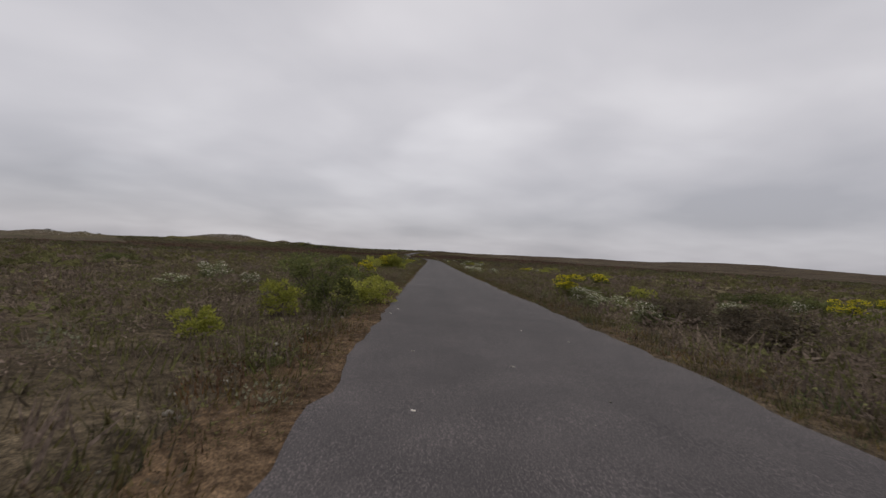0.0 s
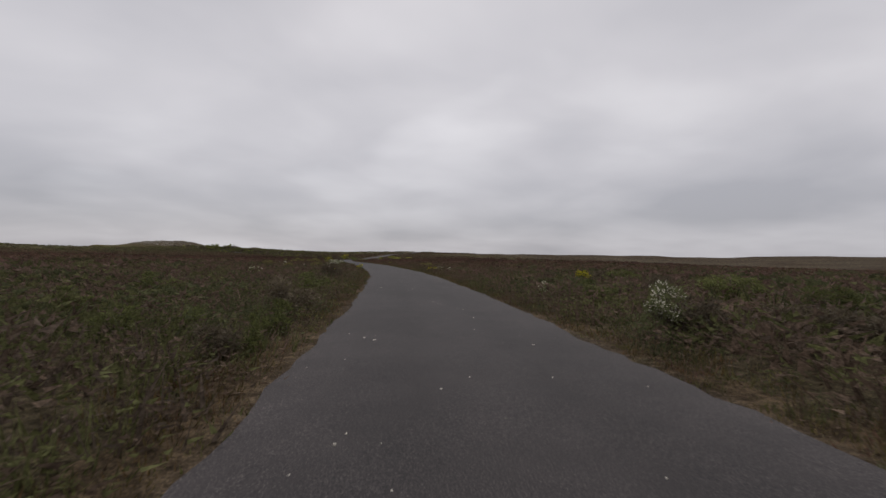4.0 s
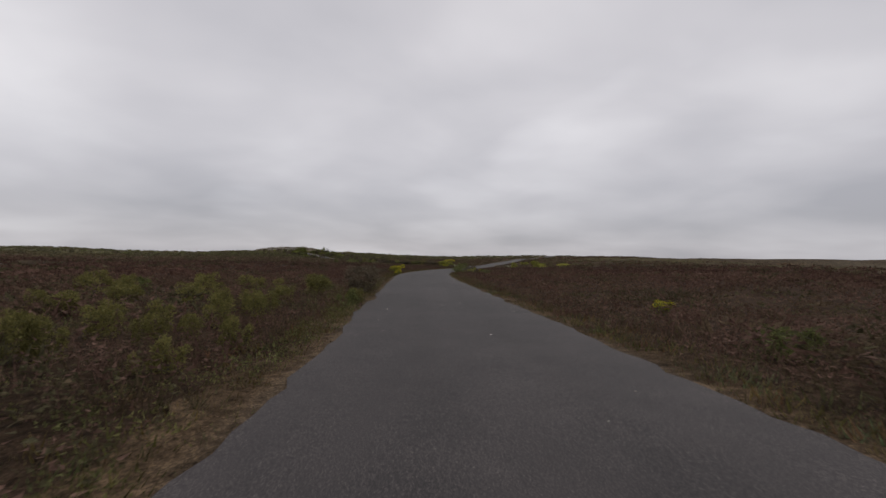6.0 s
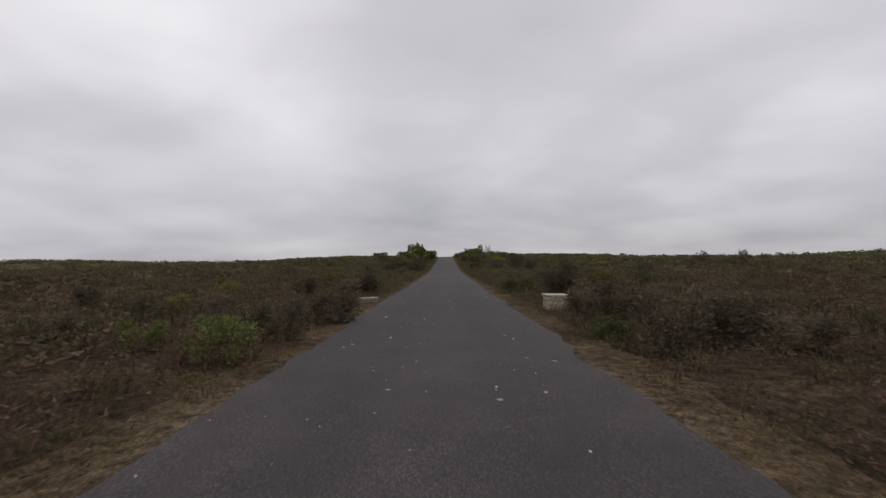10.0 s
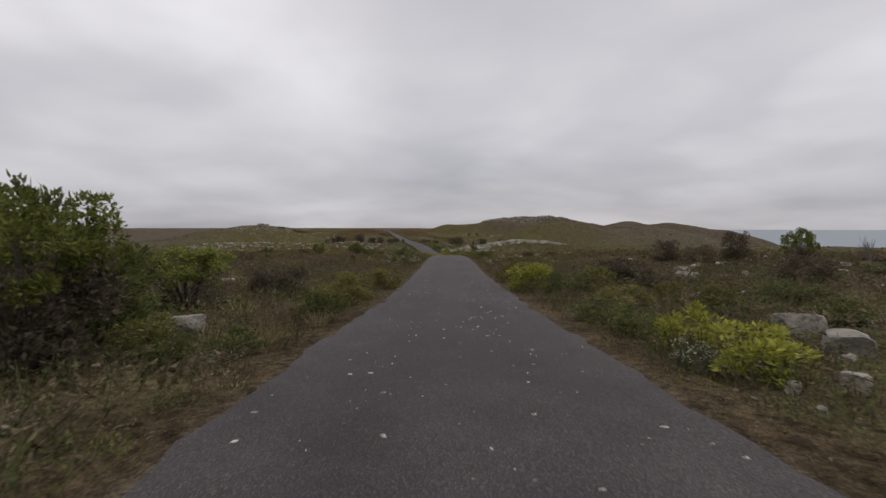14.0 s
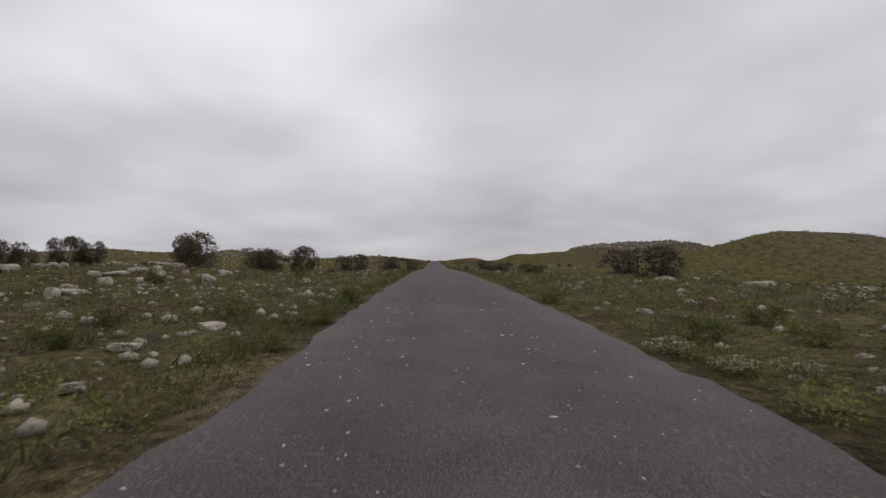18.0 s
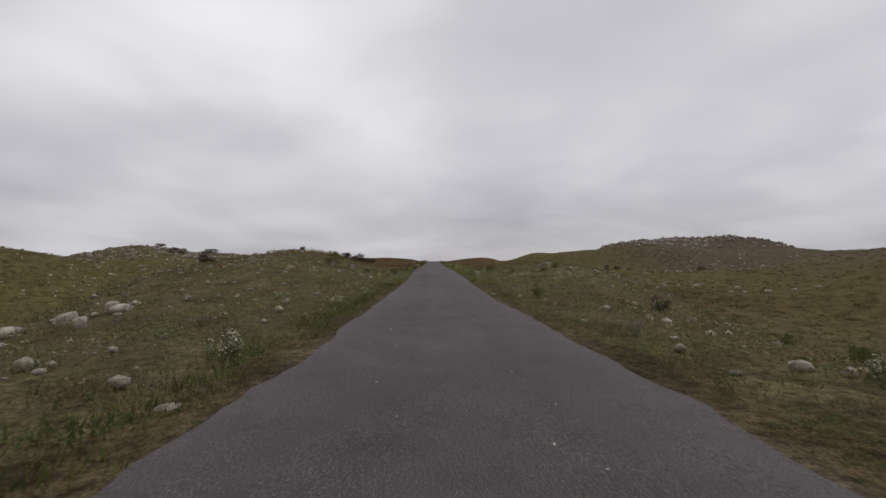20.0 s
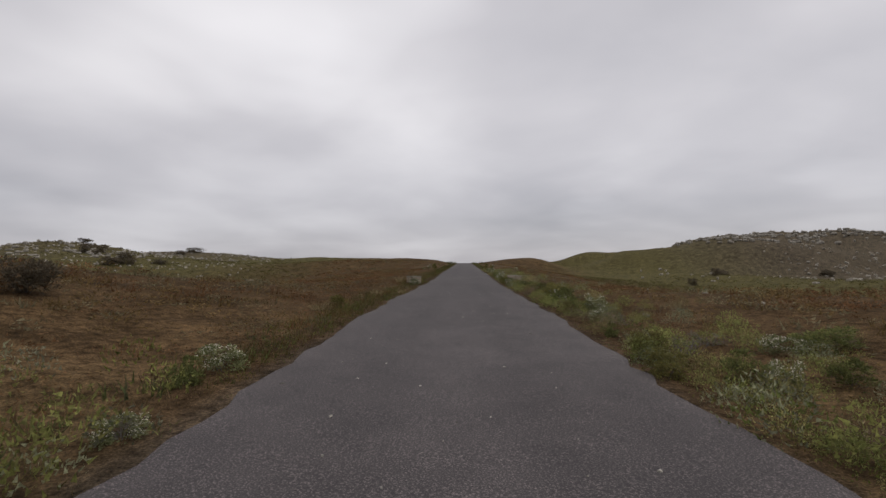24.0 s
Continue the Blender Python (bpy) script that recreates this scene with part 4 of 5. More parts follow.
# ================= shrubs and boulders along the drive: ahead, aside, width, height from a chainage =================
shrubs(0, "green", [(14.5, -3.4, 2, 1), (17.5, 11.9, 2, 0.67), (27, -17.6, 1.9, 0.63), (10.4, -2.1, 1.1, 0.67), (17.3, 14, 2, 0.55)])
shrubs(0, "yellow", [(18, 5.6, 2, 0.77), (13.6, 12.5, 1.32, 0.58), (22.7, -3.3, 1.61, 0.81)])
shrubs(0, "white", [(18.3, -8.3, 1.08, 0.6), (16.4, -6.2, 0.58, 0.39), (15.2, 11.9, 0.83, 0.37), (14.3, 9.2, 0.78, 0.26), (13.9, 5.3, 1.17, 0.37), (10.9, 6.4, 0.46, 0.22), (14.7, 4.8, 1.06, 0.44), (16.1, -8.7, 0.95, 0.38), (11.2, 5.1, 0.81, 0.36)])
shrubs(0, "lime", [(20.1, 8.9, 1.09, 0.48), (61.7, 15.6, 2, 0.57), (7, -3.4, 0.57, 0.33), (9.8, -3.1, 0.81, 0.58), (12.9, -1.8, 1.37, 0.61), (43.2, 15.4, 2, 0.63)])
shrubs(0, "dark", [(11.1, 5.9, 1.33, 0.47), (8.6, 6.1, 1.35, 0.52)])
shrubs(36, "lime", [(5.8, -3.2, 1.15, 1.17), (7.1, -5.5, 0.92, 1.04), (10.5, -3.7, 1.11, 0.62), (18.2, 13, 1.42, 0.53), (5.7, -3.9, 0.6, 0.73), (5.8, -2.5, 0.62, 0.66), (6, -4.6, 1.33, 0.84), (6.1, -3.4, 1.21, 1.07), (7.7, -3.3, 1.18, 0.9), (9.8, -8.2, 1.38, 0.92), (10.5, -3.6, 0.99, 0.74)])
shrubs(36, "yellow", [(21, -5.1, 2, 1.18), (19.8, 11.3, 1.78, 0.59), (4.7, -4, 0.6, 0.82), (23.4, -5.6, 2, 1)])
shrubs(36, "white", [(17.1, -7.6, 0.91, 0.61), (6, 5.4, 0.69, 0.49), (7.5, 4.7, 0.54, 0.29), (7.6, 5.9, 0.55, 0.38), (12.6, 4.4, 1.66, 0.53)])
shrubs(36, "dark", [(8.8, 6.1, 1.06, 0.5)])
shrubs(36, "green", [(12.4, -3.4, 1.32, 0.98), (10.2, -6.9, 1.44, 0.84)])
shrubs(144, "white", [(8, 4.4, 0.79, 0.76)])
shrubs(144, "dark", [(8.3, 7, 0.84, 0.38), (11.1, -2.6, 1.04, 0.65), (6.4, -2.5, 0.66, 0.37), (8, 5, 1.09, 0.59), (6.8, 6.8, 1.04, 0.52)])
shrubs(144, "green", [(6.7, -2.2, 0.43, 0.34), (8.4, -3.6, 0.58, 0.31), (15.9, -7.9, 1.08, 0.58), (17.7, -3.3, 1.24, 0.62), (31.4, 14.6, 2, 0.63), (10.6, -7, 0.83, 0.48), (8.2, -2.3, 0.76, 0.48), (7.9, -4.6, 0.71, 0.36), (13.7, 5.7, 1.17, 0.59), (14, 10.1, 1.75, 0.7), (11.1, 10.7, 1.26, 0.56)])
shrubs(180, "yellow", [(15.4, -2.4, 0.61, 0.42), (8.9, 4.5, 0.92, 0.34), (6, -4.5, 0.31, 0.19)])
shrubs(180, "white", [(23.1, -5.4, 1.63, 0.65), (10.6, -5.1, 0.55, 0.33), (8.9, -4.2, 0.36, 0.2), (16.6, -5.9, 0.58, 0.42), (8.6, 5.1, 0.58, 0.33), (7.2, 5.7, 0.4, 0.33), (6.3, 5.1, 0.35, 0.25), (20.7, -11, 0.84, 0.43), (13.1, -8, 0.45, 0.28)])
shrubs(180, "olive", [(19.4, -12.4, 1.33, 0.44), (17, -7.1, 1.18, 0.49), (13.5, -9.5, 0.93, 0.39), (22.6, 5.7, 1.36, 0.54)])
shrubs(180, "green", [(11.9, 7.9, 0.88, 0.22)])
shrubs(180, "dark", [(10.8, -3.6, 0.88, 0.44), (7.9, -4.5, 0.72, 0.32), (8, 5.7, 0.89, 0.39), (14.4, 6, 1.05, 0.44)])
shrubs(216, "olive", [(7.3, -3.7, 0.3, 0.33), (7.1, -4.3, 0.29, 0.26), (9.9, -3.7, 0.37, 0.44), (9.4, -6.3, 0.46, 0.23), (10.7, -8.1, 0.52, 0.3), (10.8, -3.7, 0.37, 0.39), (16.7, -4.1, 0.83, 0.59), (11.3, -5, 0.47, 0.44), (11, -9.1, 0.45, 0.36), (6.8, -5.9, 0.28, 0.32), (5.5, -3.4, 0.14, 0.13), (6, -4.8, 0.46, 0.39), (7.7, -5.3, 0.52, 0.44), (7.7, -4.4, 0.47, 0.44), (9.1, -4.1, 0.56, 0.45), (10.9, -4.1, 0.58, 0.45), (13.6, -4.3, 0.63, 0.4), (13.1, -6.7, 0.8, 0.43), (12.5, -8, 0.76, 0.41), (10.4, -8, 0.63, 0.39), (17.9, -4.4, 0.68, 0.44), (7.1, -2.9, 0.43, 0.35), (5.7, -3.1, 0.39, 0.28)])
shrubs(216, "yellow", [(12, 5.8, 0.52, 0.27)])
shrubs(216, "green", [(8.1, 5.7, 0.44, 0.19), (6.5, 5, 0.63, 0.31)])
shrubs(216, "dark", [(18.8, -2.8, 1.33, 0.89)])
shrubs(252, "yellow", [(8.6, -2.6, 0.98, 0.58), (6.8, -2.2, 0.53, 0.37), (4.5, -2.3, 0.3, 0.28), (23.4, -2.9, 0.95, 0.5), (14.5, 5.9, 0.58, 0.25)])
shrubs(252, "green", [(17.1, 4.3, 1.1, 0.56), (11.7, 3.5, 1.08, 0.54), (8.7, 5.8, 1.07, 0.39)])
shrubs(252, "lime", [(11, -2.7, 0.6, 0.25), (13.5, 5.1, 0.93, 0.39)])
shrubs(252, "dark", [(6, -3.9, 0.6, 0.3), (14.3, 4.9, 1.15, 0.57), (7.9, -3.6, 0.67, 0.39), (7.7, -6.2, 0.77, 0.29), (10.8, -6, 0.93, 0.4), (9.1, 4.8, 1.03, 0.41)])
shrubs(288, "yellow", [(14.7, -5, 2, 1.17), (4.8, -3.7, 0.74, 0.48)])
shrubs(288, "lime", [(8.5, -4.8, 1.53, 0.87), (16.6, 11.1, 2, 0.45), (7.6, 7.2, 1.22, 0.88), (19.7, 11, 1.67, 0.6), (27.6, 11, 2, 0.51), (12.4, 10.5, 1.83, 1.07), (40, 7.2, 2, 0.5), (19.9, 15.4, 2, 0.58)])
shrubs(288, "green", [(13.5, -2.7, 1.2, 0.7), (15.8, -2.4, 1.13, 0.66)])
shrubs(288, "white", [(10.3, -3, 0.79, 0.36), (10.2, 5.8, 0.8, 0.36), (9.6, 6.7, 0.99, 0.3)])
shrubs(288, "dark", [(7.5, -3.1, 0.7, 0.4), (6.6, -4.3, 0.69, 0.3), (8.5, 4.5, 0.93, 0.47), (7.3, 5.8, 1.07, 0.36)])
shrubs(324, "straw", [(9.1, -2.5, 0.49, 0.43), (7.1, -3.3, 0.34, 0.3), (4.8, -3.4, 0.35, 0.23)])
shrubs(324, "dark", [(8.1, 3, 0.94, 0.7), (11.9, 3, 1.19, 0.94), (7.1, 3.8, 0.74, 0.41), (6.3, -3.1, 0.49, 0.26), (9.1, 2.9, 1.16, 0.79), (6.1, 2.8, 0.84, 0.56), (7.2, -5.4, 0.7, 0.31), (10.8, -4, 0.79, 0.39), (11.6, 3.4, 1.08, 0.68), (9.6, 5.2, 1, 0.44), (6.4, 4.5, 0.8, 0.36), (13.8, 3.4, 1.13, 0.73)])
shrubs(324, "grey", [(7.8, 4.5, 0.8, 0.45), (15.9, 3.5, 1.31, 0.56), (7.5, 3.4, 0.87, 0.52), (9.3, 6.1, 1.07, 0.37)])
shrubs(324, "olive", [(11, -6.8, 0.81, 0.34)])
shrubs(324, "green", [(5.3, -4.7, 0.59, 0.26)])
shrubs(360, "dark", [(17.9, 4.2, 1.59, 1.04), (10.3, 3, 0.79, 0.66), (6.8, 3.2, 0.88, 0.76), (9.3, 3.3, 0.71, 0.7), (14, -10.5, 0.7, 0.57), (12.5, -8, 0.65, 0.43), (8.5, -2.8, 0.66, 0.65), (10.8, -2.4, 0.96, 0.76), (11.1, 4.6, 0.92, 0.52), (20.2, -3.6, 1.44, 0.6), (60, 6.6, 2, 1.08), (60, -3, 1.14, 1.71), (60.1, 32.3, 1.57, 1.48), (55.1, 34.5, 1.05, 1.39), (8.2, -6.8, 0.78, 0.34), (11.8, -5.7, 0.84, 0.42), (8, 4.8, 1.13, 0.52), (7, 5.2, 1.07, 0.41), (7.5, 4.1, 0.97, 0.57), (9.2, -3.5, 0.6, 0.38), (10.9, -3.1, 0.78, 0.52)])
shrubs(360, "olive", [(14, -7.9, 0.7, 0.35), (57.9, 18.7, 2, 0.6)])
shrubs(360, "green", [(9.7, -3.7, 0.52, 0.39), (6.6, -3.1, 0.75, 0.5), (21.1, 3.3, 1.5, 0.62), (7.4, -4.7, 0.7, 0.31), (8.3, 2.9, 0.68, 0.29)])
shrubs(360, "grey", [(50.1, 13.5, 1.31, 1.78)])
shrubs(360, "straw", [(8.4, -4.6, 0.4, 0.25)])
shrubs(468, "tree", [(6.4, -5.6, 2.21, 3.04), (6.9, -4.9, 1.54, 2.54), (8.6, -4.5, 2.97, 2.4), (10.2, -3.1, 2.63, 2.51), (13.1, 7.1, 4.5, 2.75), (13.8, 9.1, 1.63, 3.75), (10.5, 7.8, 1.84, 2.39), (10.1, -4.3, 2.16, 2.28), (11.6, 7.4, 2.71, 2.58)], low=0.88)
shrubs(468, "grey", [(12.3, 10.8, 3.4, 4.0), (11.1, 8.9, 3.0, 3.3)])
shrubs(468, "white", [(22.3, -4.1, 1.72, 1.25)])
shrubs(468, "green", [(18, 6, 2.65, 1.21), (11.2, 5.2, 1.72, 1.45), (12.5, -3.5, 1.64, 1.49), (13, -7.6, 2.47, 1.86), (19.7, 7.3, 2.55, 1.51), (9.4, 5, 1.77, 1.33)])
shrubs(468, "dark", [(6.6, 4.1, 1.39, 1.39), (7, -4.1, 1.5, 1.33), (9.3, -3.5, 1.66, 1.44), (5.6, -4.6, 1.2, 1.4), (14.2, -3.5, 1.18, 1.52), (9.3, -4.1, 1.44, 1.44), (6.4, -5.6, 1.67, 1.52), (7.8, -5.2, 1.48, 1.39), (13.6, 6.5, 2.39, 1.59), (9.2, 6.5, 1.71, 1.61), (7.7, 6.2, 1.45, 1.36)])
shrubs(504, "tree", [(5.3, -4.6, 2.06, 2.15), (11.5, -6.3, 2.55, 1.49), (30.1, 22.3, 2.21, 2.47)])
shrubs(504, "dark", [(15.2, -5.2, 1.18, 0.76), (14.8, -5.9, 0.6, 0.66), (32, 17.1, 2, 1.18), (36.1, 16.7, 2, 1.6), (38.1, 23.1, 2, 2.02), (5.3, -4.7, 1.41, 1.09), (19.9, 7.3, 1.89, 0.83), (16.4, 7.2, 1.17, 0.59), (18.3, 13.7, 2, 0.91)])
shrubs(504, "lime", [(5.2, 3.4, 0.96, 0.46), (6.7, 3.4, 0.84, 0.51), (18.2, 3.2, 1.85, 0.85)])
shrubs(504, "white", [(5.4, 2.8, 0.43, 0.26)])
shrubs(504, "olive", [(17.2, 5.5, 1.13, 0.7), (13.1, 6.1, 0.7, 0.45), (12.6, -2.9, 1.36, 0.45), (19, -2.4, 1.36, 0.68), (14.2, -2.9, 1.36, 0.68), (11.3, 4.3, 1.08, 0.47), (22.7, 3.3, 1.9, 0.76), (10.9, 6.4, 1.17, 0.45), (6.2, -4, 0.75, 0.37)])
shrubs(504, "straw", [(10.3, -4.5, 1.05, 0.36), (9.4, -3, 0.68, 0.56), (7.1, -2.7, 0.6, 0.34), (8.8, -2.4, 0.64, 0.42), (7, -3.5, 0.59, 0.3)])
rocks(504, [(8, 5.9, 0.9, 0.58), (6.5, 5.5, 0.73, 0.46), (4.6, 4, 0.3, 0.28), (4.6, 3.4, 0.18, 0.16), (14, 7.5, 0.43, 0.26), (13.9, 8.7, 0.36, 0.24), (7.9, -4.4, 0.81, 0.46), (4, 3.2, 0.15, 0.1)])
shrubs(504, "green", [(9.1, 7.5, 0.97, 0.32), (7, -5.4, 2, 1.54), (6.8, -6.2, 1.81, 1.97), (15.8, 4, 1.51, 0.57), (12.4, 9, 1.62, 0.44), (9.5, -2.6, 0.91, 0.46), (5.6, -3.3, 0.54, 0.27), (6.3, -2.8, 0.61, 0.23), (8.9, -6, 0.96, 0.43), (9.5, 3, 0.91, 0.34), (8.1, 3.3, 0.88, 0.39)])
shrubs(504, "grey", [(34.2, 30.3, 2, 1.93), (5.4, 2.8, 0.46, 0.33)])
shrubs(540, "white", [(7.9, -3.2, 0.43, 0.32), (7.3, -3.4, 0.57, 0.34), (6.6, -4.2, 0.53, 0.27), (10.8, -5, 0.59, 0.31), (8.6, -5.2, 0.58, 0.3), (5.6, -5, 0.38, 0.3), (7, -5.7, 0.47, 0.21), (6.8, -3.5, 0.37, 0.28), (12.7, 9.4, 0.96, 0.43), (7.5, 4.7, 0.48, 0.25), (9.7, 6.2, 0.51, 0.33), (13.7, 5.8, 0.88, 0.39), (8, 4.1, 0.42, 0.23), (12.9, 7.3, 0.97, 0.36), (15.8, 13.2, 0.82, 0.35)])
shrubs(540, "dark", [(18.7, 9.4, 1.6, 0.45), (17.8, 11.8, 1.35, 0.4), (24.7, -8.2, 1.01, 0.6), (26.9, -4, 1.16, 0.5), (22.4, -17.6, 1.6, 0.6)])
shrubs(540, "green", [(25.1, -9.9, 1.6, 0.95), (24.2, -22.7, 1.2, 0.8)])
shrubs(540, "green", [(5, -3.5, 0.64, 0.45), (20.3, -5.2, 1.22, 0.85)])
shrubs(540, "olive", [(9.5, -3.1, 0.86, 0.45)])
rocks(540, [(13.6, -12.8, 0.4, 0.26), (21.8, -15.8, 1.47, 0.35), (24, -13.8, 0.96, 0.42), (37, 14.5, 0.78, 0.45), (12.3, -11.1, 0.6, 0.2)])
shrubs(540, "tree", [(24.4, -16.2, 2, 1.68), (26.8, -6.6, 1.3, 1.1)])
shrubs(540, "grey", [(22.3, -18.2, 0.82, 1.23)])
shrubs(550.8, "tree", [(12.1, -11.2, 2, 1.67), (39.2, -16.5, 2, 1.71)])
shrubs(550.8, "green", [(6.6, 4.2, 1.55, 0.89)])
shrubs(576, "green", [(8.1, -4.3, 0.83, 0.41), (14, 4.6, 1.49, 0.58), (9.5, 7.6, 1.23, 0.56), (6.8, -6.1, 0.9, 0.33), (11, 4.3, 1.3, 0.65), (7.5, 4, 0.88, 0.44), (6.4, 5.5, 0.82, 0.45)])
shrubs(576, "lime", [(6.2, -4.4, 0.64, 0.4), (9.2, 4.3, 1.35, 0.62)])
shrubs(576, "olive", [(4.4, -3.7, 0.45, 0.25), (7.3, 5.7, 0.64, 0.38), (10.5, 6.1, 1.24, 0.52), (20.9, 4.5, 1.73, 0.87), (11.3, -6.8, 1.49, 0.47), (7.9, -6.2, 1.05, 0.43), (6.5, -3, 0.71, 0.31), (8.5, 5.5, 1.1, 0.5), (6.1, 4.4, 0.79, 0.36), (16.8, 4.4, 1.59, 0.7)])
shrubs(576, "straw", [(10.5, -3.8, 0.88, 0.88), (13.5, -3.9, 1.29, 0.81), (8.9, -3.7, 0.64, 0.64), (19, -4.1, 1.36, 0.91), (7.3, -3.6, 0.62, 0.44), (11.8, -3, 0.85, 0.85)])
shrubs(576, "dark", [(70.8, 42.9, 0.54, 0.32)])
shrubs(612, "straw", [(14, -4.1, 0.68, 0.42), (17.7, -2.8, 0.85, 0.53), (8.8, -3.1, 0.43, 0.27), (12.8, -2.9, 0.62, 0.43)])
shrubs(612, "lime", [(13.1, 3.8, 1.84, 0.54), (10.7, 4.8, 1.61, 0.68), (9.4, 5.9, 1.62, 0.65), (6.5, 4.9, 1.11, 0.59), (15.7, 3.1, 1.47, 0.46), (7.5, 4.1, 0.96, 0.52), (5.8, 3.9, 0.8, 0.47), (15.8, -8.7, 2, 0.45), (14, -9.1, 1.72, 0.52), (9.3, 3.4, 1.19, 0.6), (14.7, 3.6, 1.55, 0.6), (9.3, 6.5, 1.38, 0.58), (8.1, 6.5, 1.19, 0.55), (5.8, 3.5, 0.67, 0.33), (12.8, 6.2, 1.78, 0.59), (12.3, -5, 1.65, 0.45), (8.6, -4.3, 1.06, 0.37), (11, -8.9, 1.64, 0.41), (18.5, -4.7, 2, 0.56)], low=0.45)
shrubs(612, "white", [(4.3, -3.3, 0.29, 0.2)])
shrubs(612, "dark", [(19, 11.6, 1.96, 1.44), (34.9, 15, 0.89, 1.33), (35.1, 18.1, 2.51, 1.5), (35.4, 23.4, 0.95, 0.56), (79.3, -15.5, 3.14, 1.8), (73.4, -31.7, 1.61, 1.33), (74, -19.5, 1.96, 1.8), (90.1, -2.6, 1.3, 1.1)])
shrubs(612, "green", [(5.8, -5.3, 0.65, 0.29)])
rocks(626.4, [(7.5, 5.7, 1.48, 1.47), (10.9, 6.7, 1.15, 0.74), (12.8, 6.5, 1.05, 0.62), (8.7, 7.4, 1.11, 0.92)])
shrubs(626.4, "tree", [(21.1, 8.7, 2, 1.09), (18.5, 10.6, 2, 1.11)])
shrubs(637.2, "tree", [(8.8, -5.7, 1.15, 1.26), (13.4, 3.8, 1.71, 2)])
shrubs(637.2, "dark", [(25.8, -19.6, 1.85, 0.77)])
shrubs(637.2, "green", [(14.1, 5.2, 1.83, 0.67), (8.3, 5, 1.46, 0.78)])
rocks(637.2, [(55.2, 36.1, 1.8, 1.5), (12.7, -7.4, 0.91, 0.49), (9.9, -6.9, 0.59, 0.31), (7.8, -6.2, 0.56, 0.36), (14.9, -6.5, 0.89, 0.51)])
rocks(648, [(4.7, -3.5, 0.27, 0.16), (6.7, -4.3, 0.5, 0.13), (13, -6.3, 0.32, 0.21), (21.5, -5.8, 0.46, 0.37), (8.6, -4, 0.64, 0.15), (14.7, 12.8, 0.32, 0.26), (13.5, 12.6, 0.49, 0.24), (19.8, 6.1, 0.5, 0.27), (16.3, -10.7, 0.43, 0.26), (18, -10.5, 0.48, 0.26), (15.3, -12.7, 0.54, 0.28), (25.3, -13.1, 0.67, 0.37), (21.4, -16.3, 0.68, 0.31), (31.9, 28.1, 1.44, 0.8), (24.2, 19, 0.87, 0.36)])
shrubs(648, "white", [(6.3, 3.1, 0.49, 0.14), (5.2, 3.3, 0.43, 0.1), (19, 3.6, 0.54, 0.29), (5.1, 3.9, 0.36, 0.11)])
shrubs(648, "grey", [(6.4, -3.7, 0.3, 0.45), (39.5, -18.6, 1.8, 2.6)])
shrubs(648, "dark", [(37.7, 16.7, 5.0, 2.5), (36, -27.4, 2.3, 1.9), (36.5, -25.9, 1.8, 1.5), (33, -29.3, 2.0, 1.6), (40, -20, 3.2, 2.4), (44, -12, 2.3, 2.2), (42, -14.9, 1.5, 1.7),
                    (47, -8.0, 2.8, 1.5), (56, -5.2, 2.4, 1.4), (60.1, -5.7, 1.3, 1.1), (54.9, 5.9, 2.3, 1.1), (49.9, 10.1, 3.2, 1.2), (52, 7.6, 2.2, 1.0)])
shrubs(648, "green", [(9, -2.2, 0.61, 0.22), (12.8, -2.3, 0.68, 0.27), (12.6, 3.2, 0.78, 0.31), (7.1, 4.1, 0.6, 0.24), (8.3, 5.8, 0.65, 0.21), (6.6, 5.3, 0.61, 0.22), (9.5, -3.9, 0.58, 0.23), (8.5, -5.7, 0.52, 0.21), (6.7, -5.3, 0.46, 0.2), (6.6, -2.2, 0.45, 0.19)])
rocks(756, [(7.8, 4, 0.51, 0.47), (8.7, 4.1, 0.57, 0.19), (8.6, -3.5, 0.66, 0.26), (11.4, -3.2, 0.4, 0.28), (15.2, -2.8, 0.5, 0.3), (4.5, 3.8, 0.62, 0.35), (7.7, 6.6, 0.28, 0.22), (4.8, -3, 0.31, 0.09), (4.2, -3.5, 0.17, 0.15), (11.2, -9.7, 0.44, 0.22), (21.5, -18.7, 0.7, 0.42), (33.1, -26.2, 0.92, 0.65), (22.9, -16.9, 0.75, 0.45), (11.8, 8.1, 0.34, 0.24), (14, 3.9, 0.4, 0.28), (5.7, 3.4, 0.31, 0.17), (13.3, 12.1, 0.96, 0.33), (14.7, 11.8, 0.71, 0.23)])
shrubs(756, "dark", [(12.1, -3, 0.91, 0.44), (7.2, -6.1, 0.54, 0.2), (17.0, -14.5, 0.6, 0.34), (19.7, -11.5, 0.4, 0.25), (18.3, -10.0, 1.1, 0.45), (19.5, -8.7, 1.4, 0.68), (20.9, -8.0, 0.74, 0.36), (24.0, -7.8, 0.9, 0.5)])
shrubs(756, "green", [(5.8, 3, 0.45, 0.24), (6.6, -2.5, 0.45, 0.22), (8.3, 3.2, 0.51, 0.21), (5.2, -2.8, 0.35, 0.17)])
shrubs(789.5, "straw", [(7.7, -3.5, 0.51, 0.39), (6.2, 3.4, 0.71, 0.57), (8.5, -2.5, 0.3, 0.2)])
shrubs(789.5, "white", [(5.1, -2.4, 0.45, 0.24), (5, 2.1, 0.4, 0.23), (10, 2.1, 0.53, 0.4), (6.6, -2.6, 0.35, 0.21), (4.3, 2.1, 0.22, 0.13), (22.5, 2.2, 0.75, 0.4)])
shrubs(789.5, "green", [(6.3, 2.2, 0.49, 0.24), (13.6, 2.1, 0.56, 0.31)])
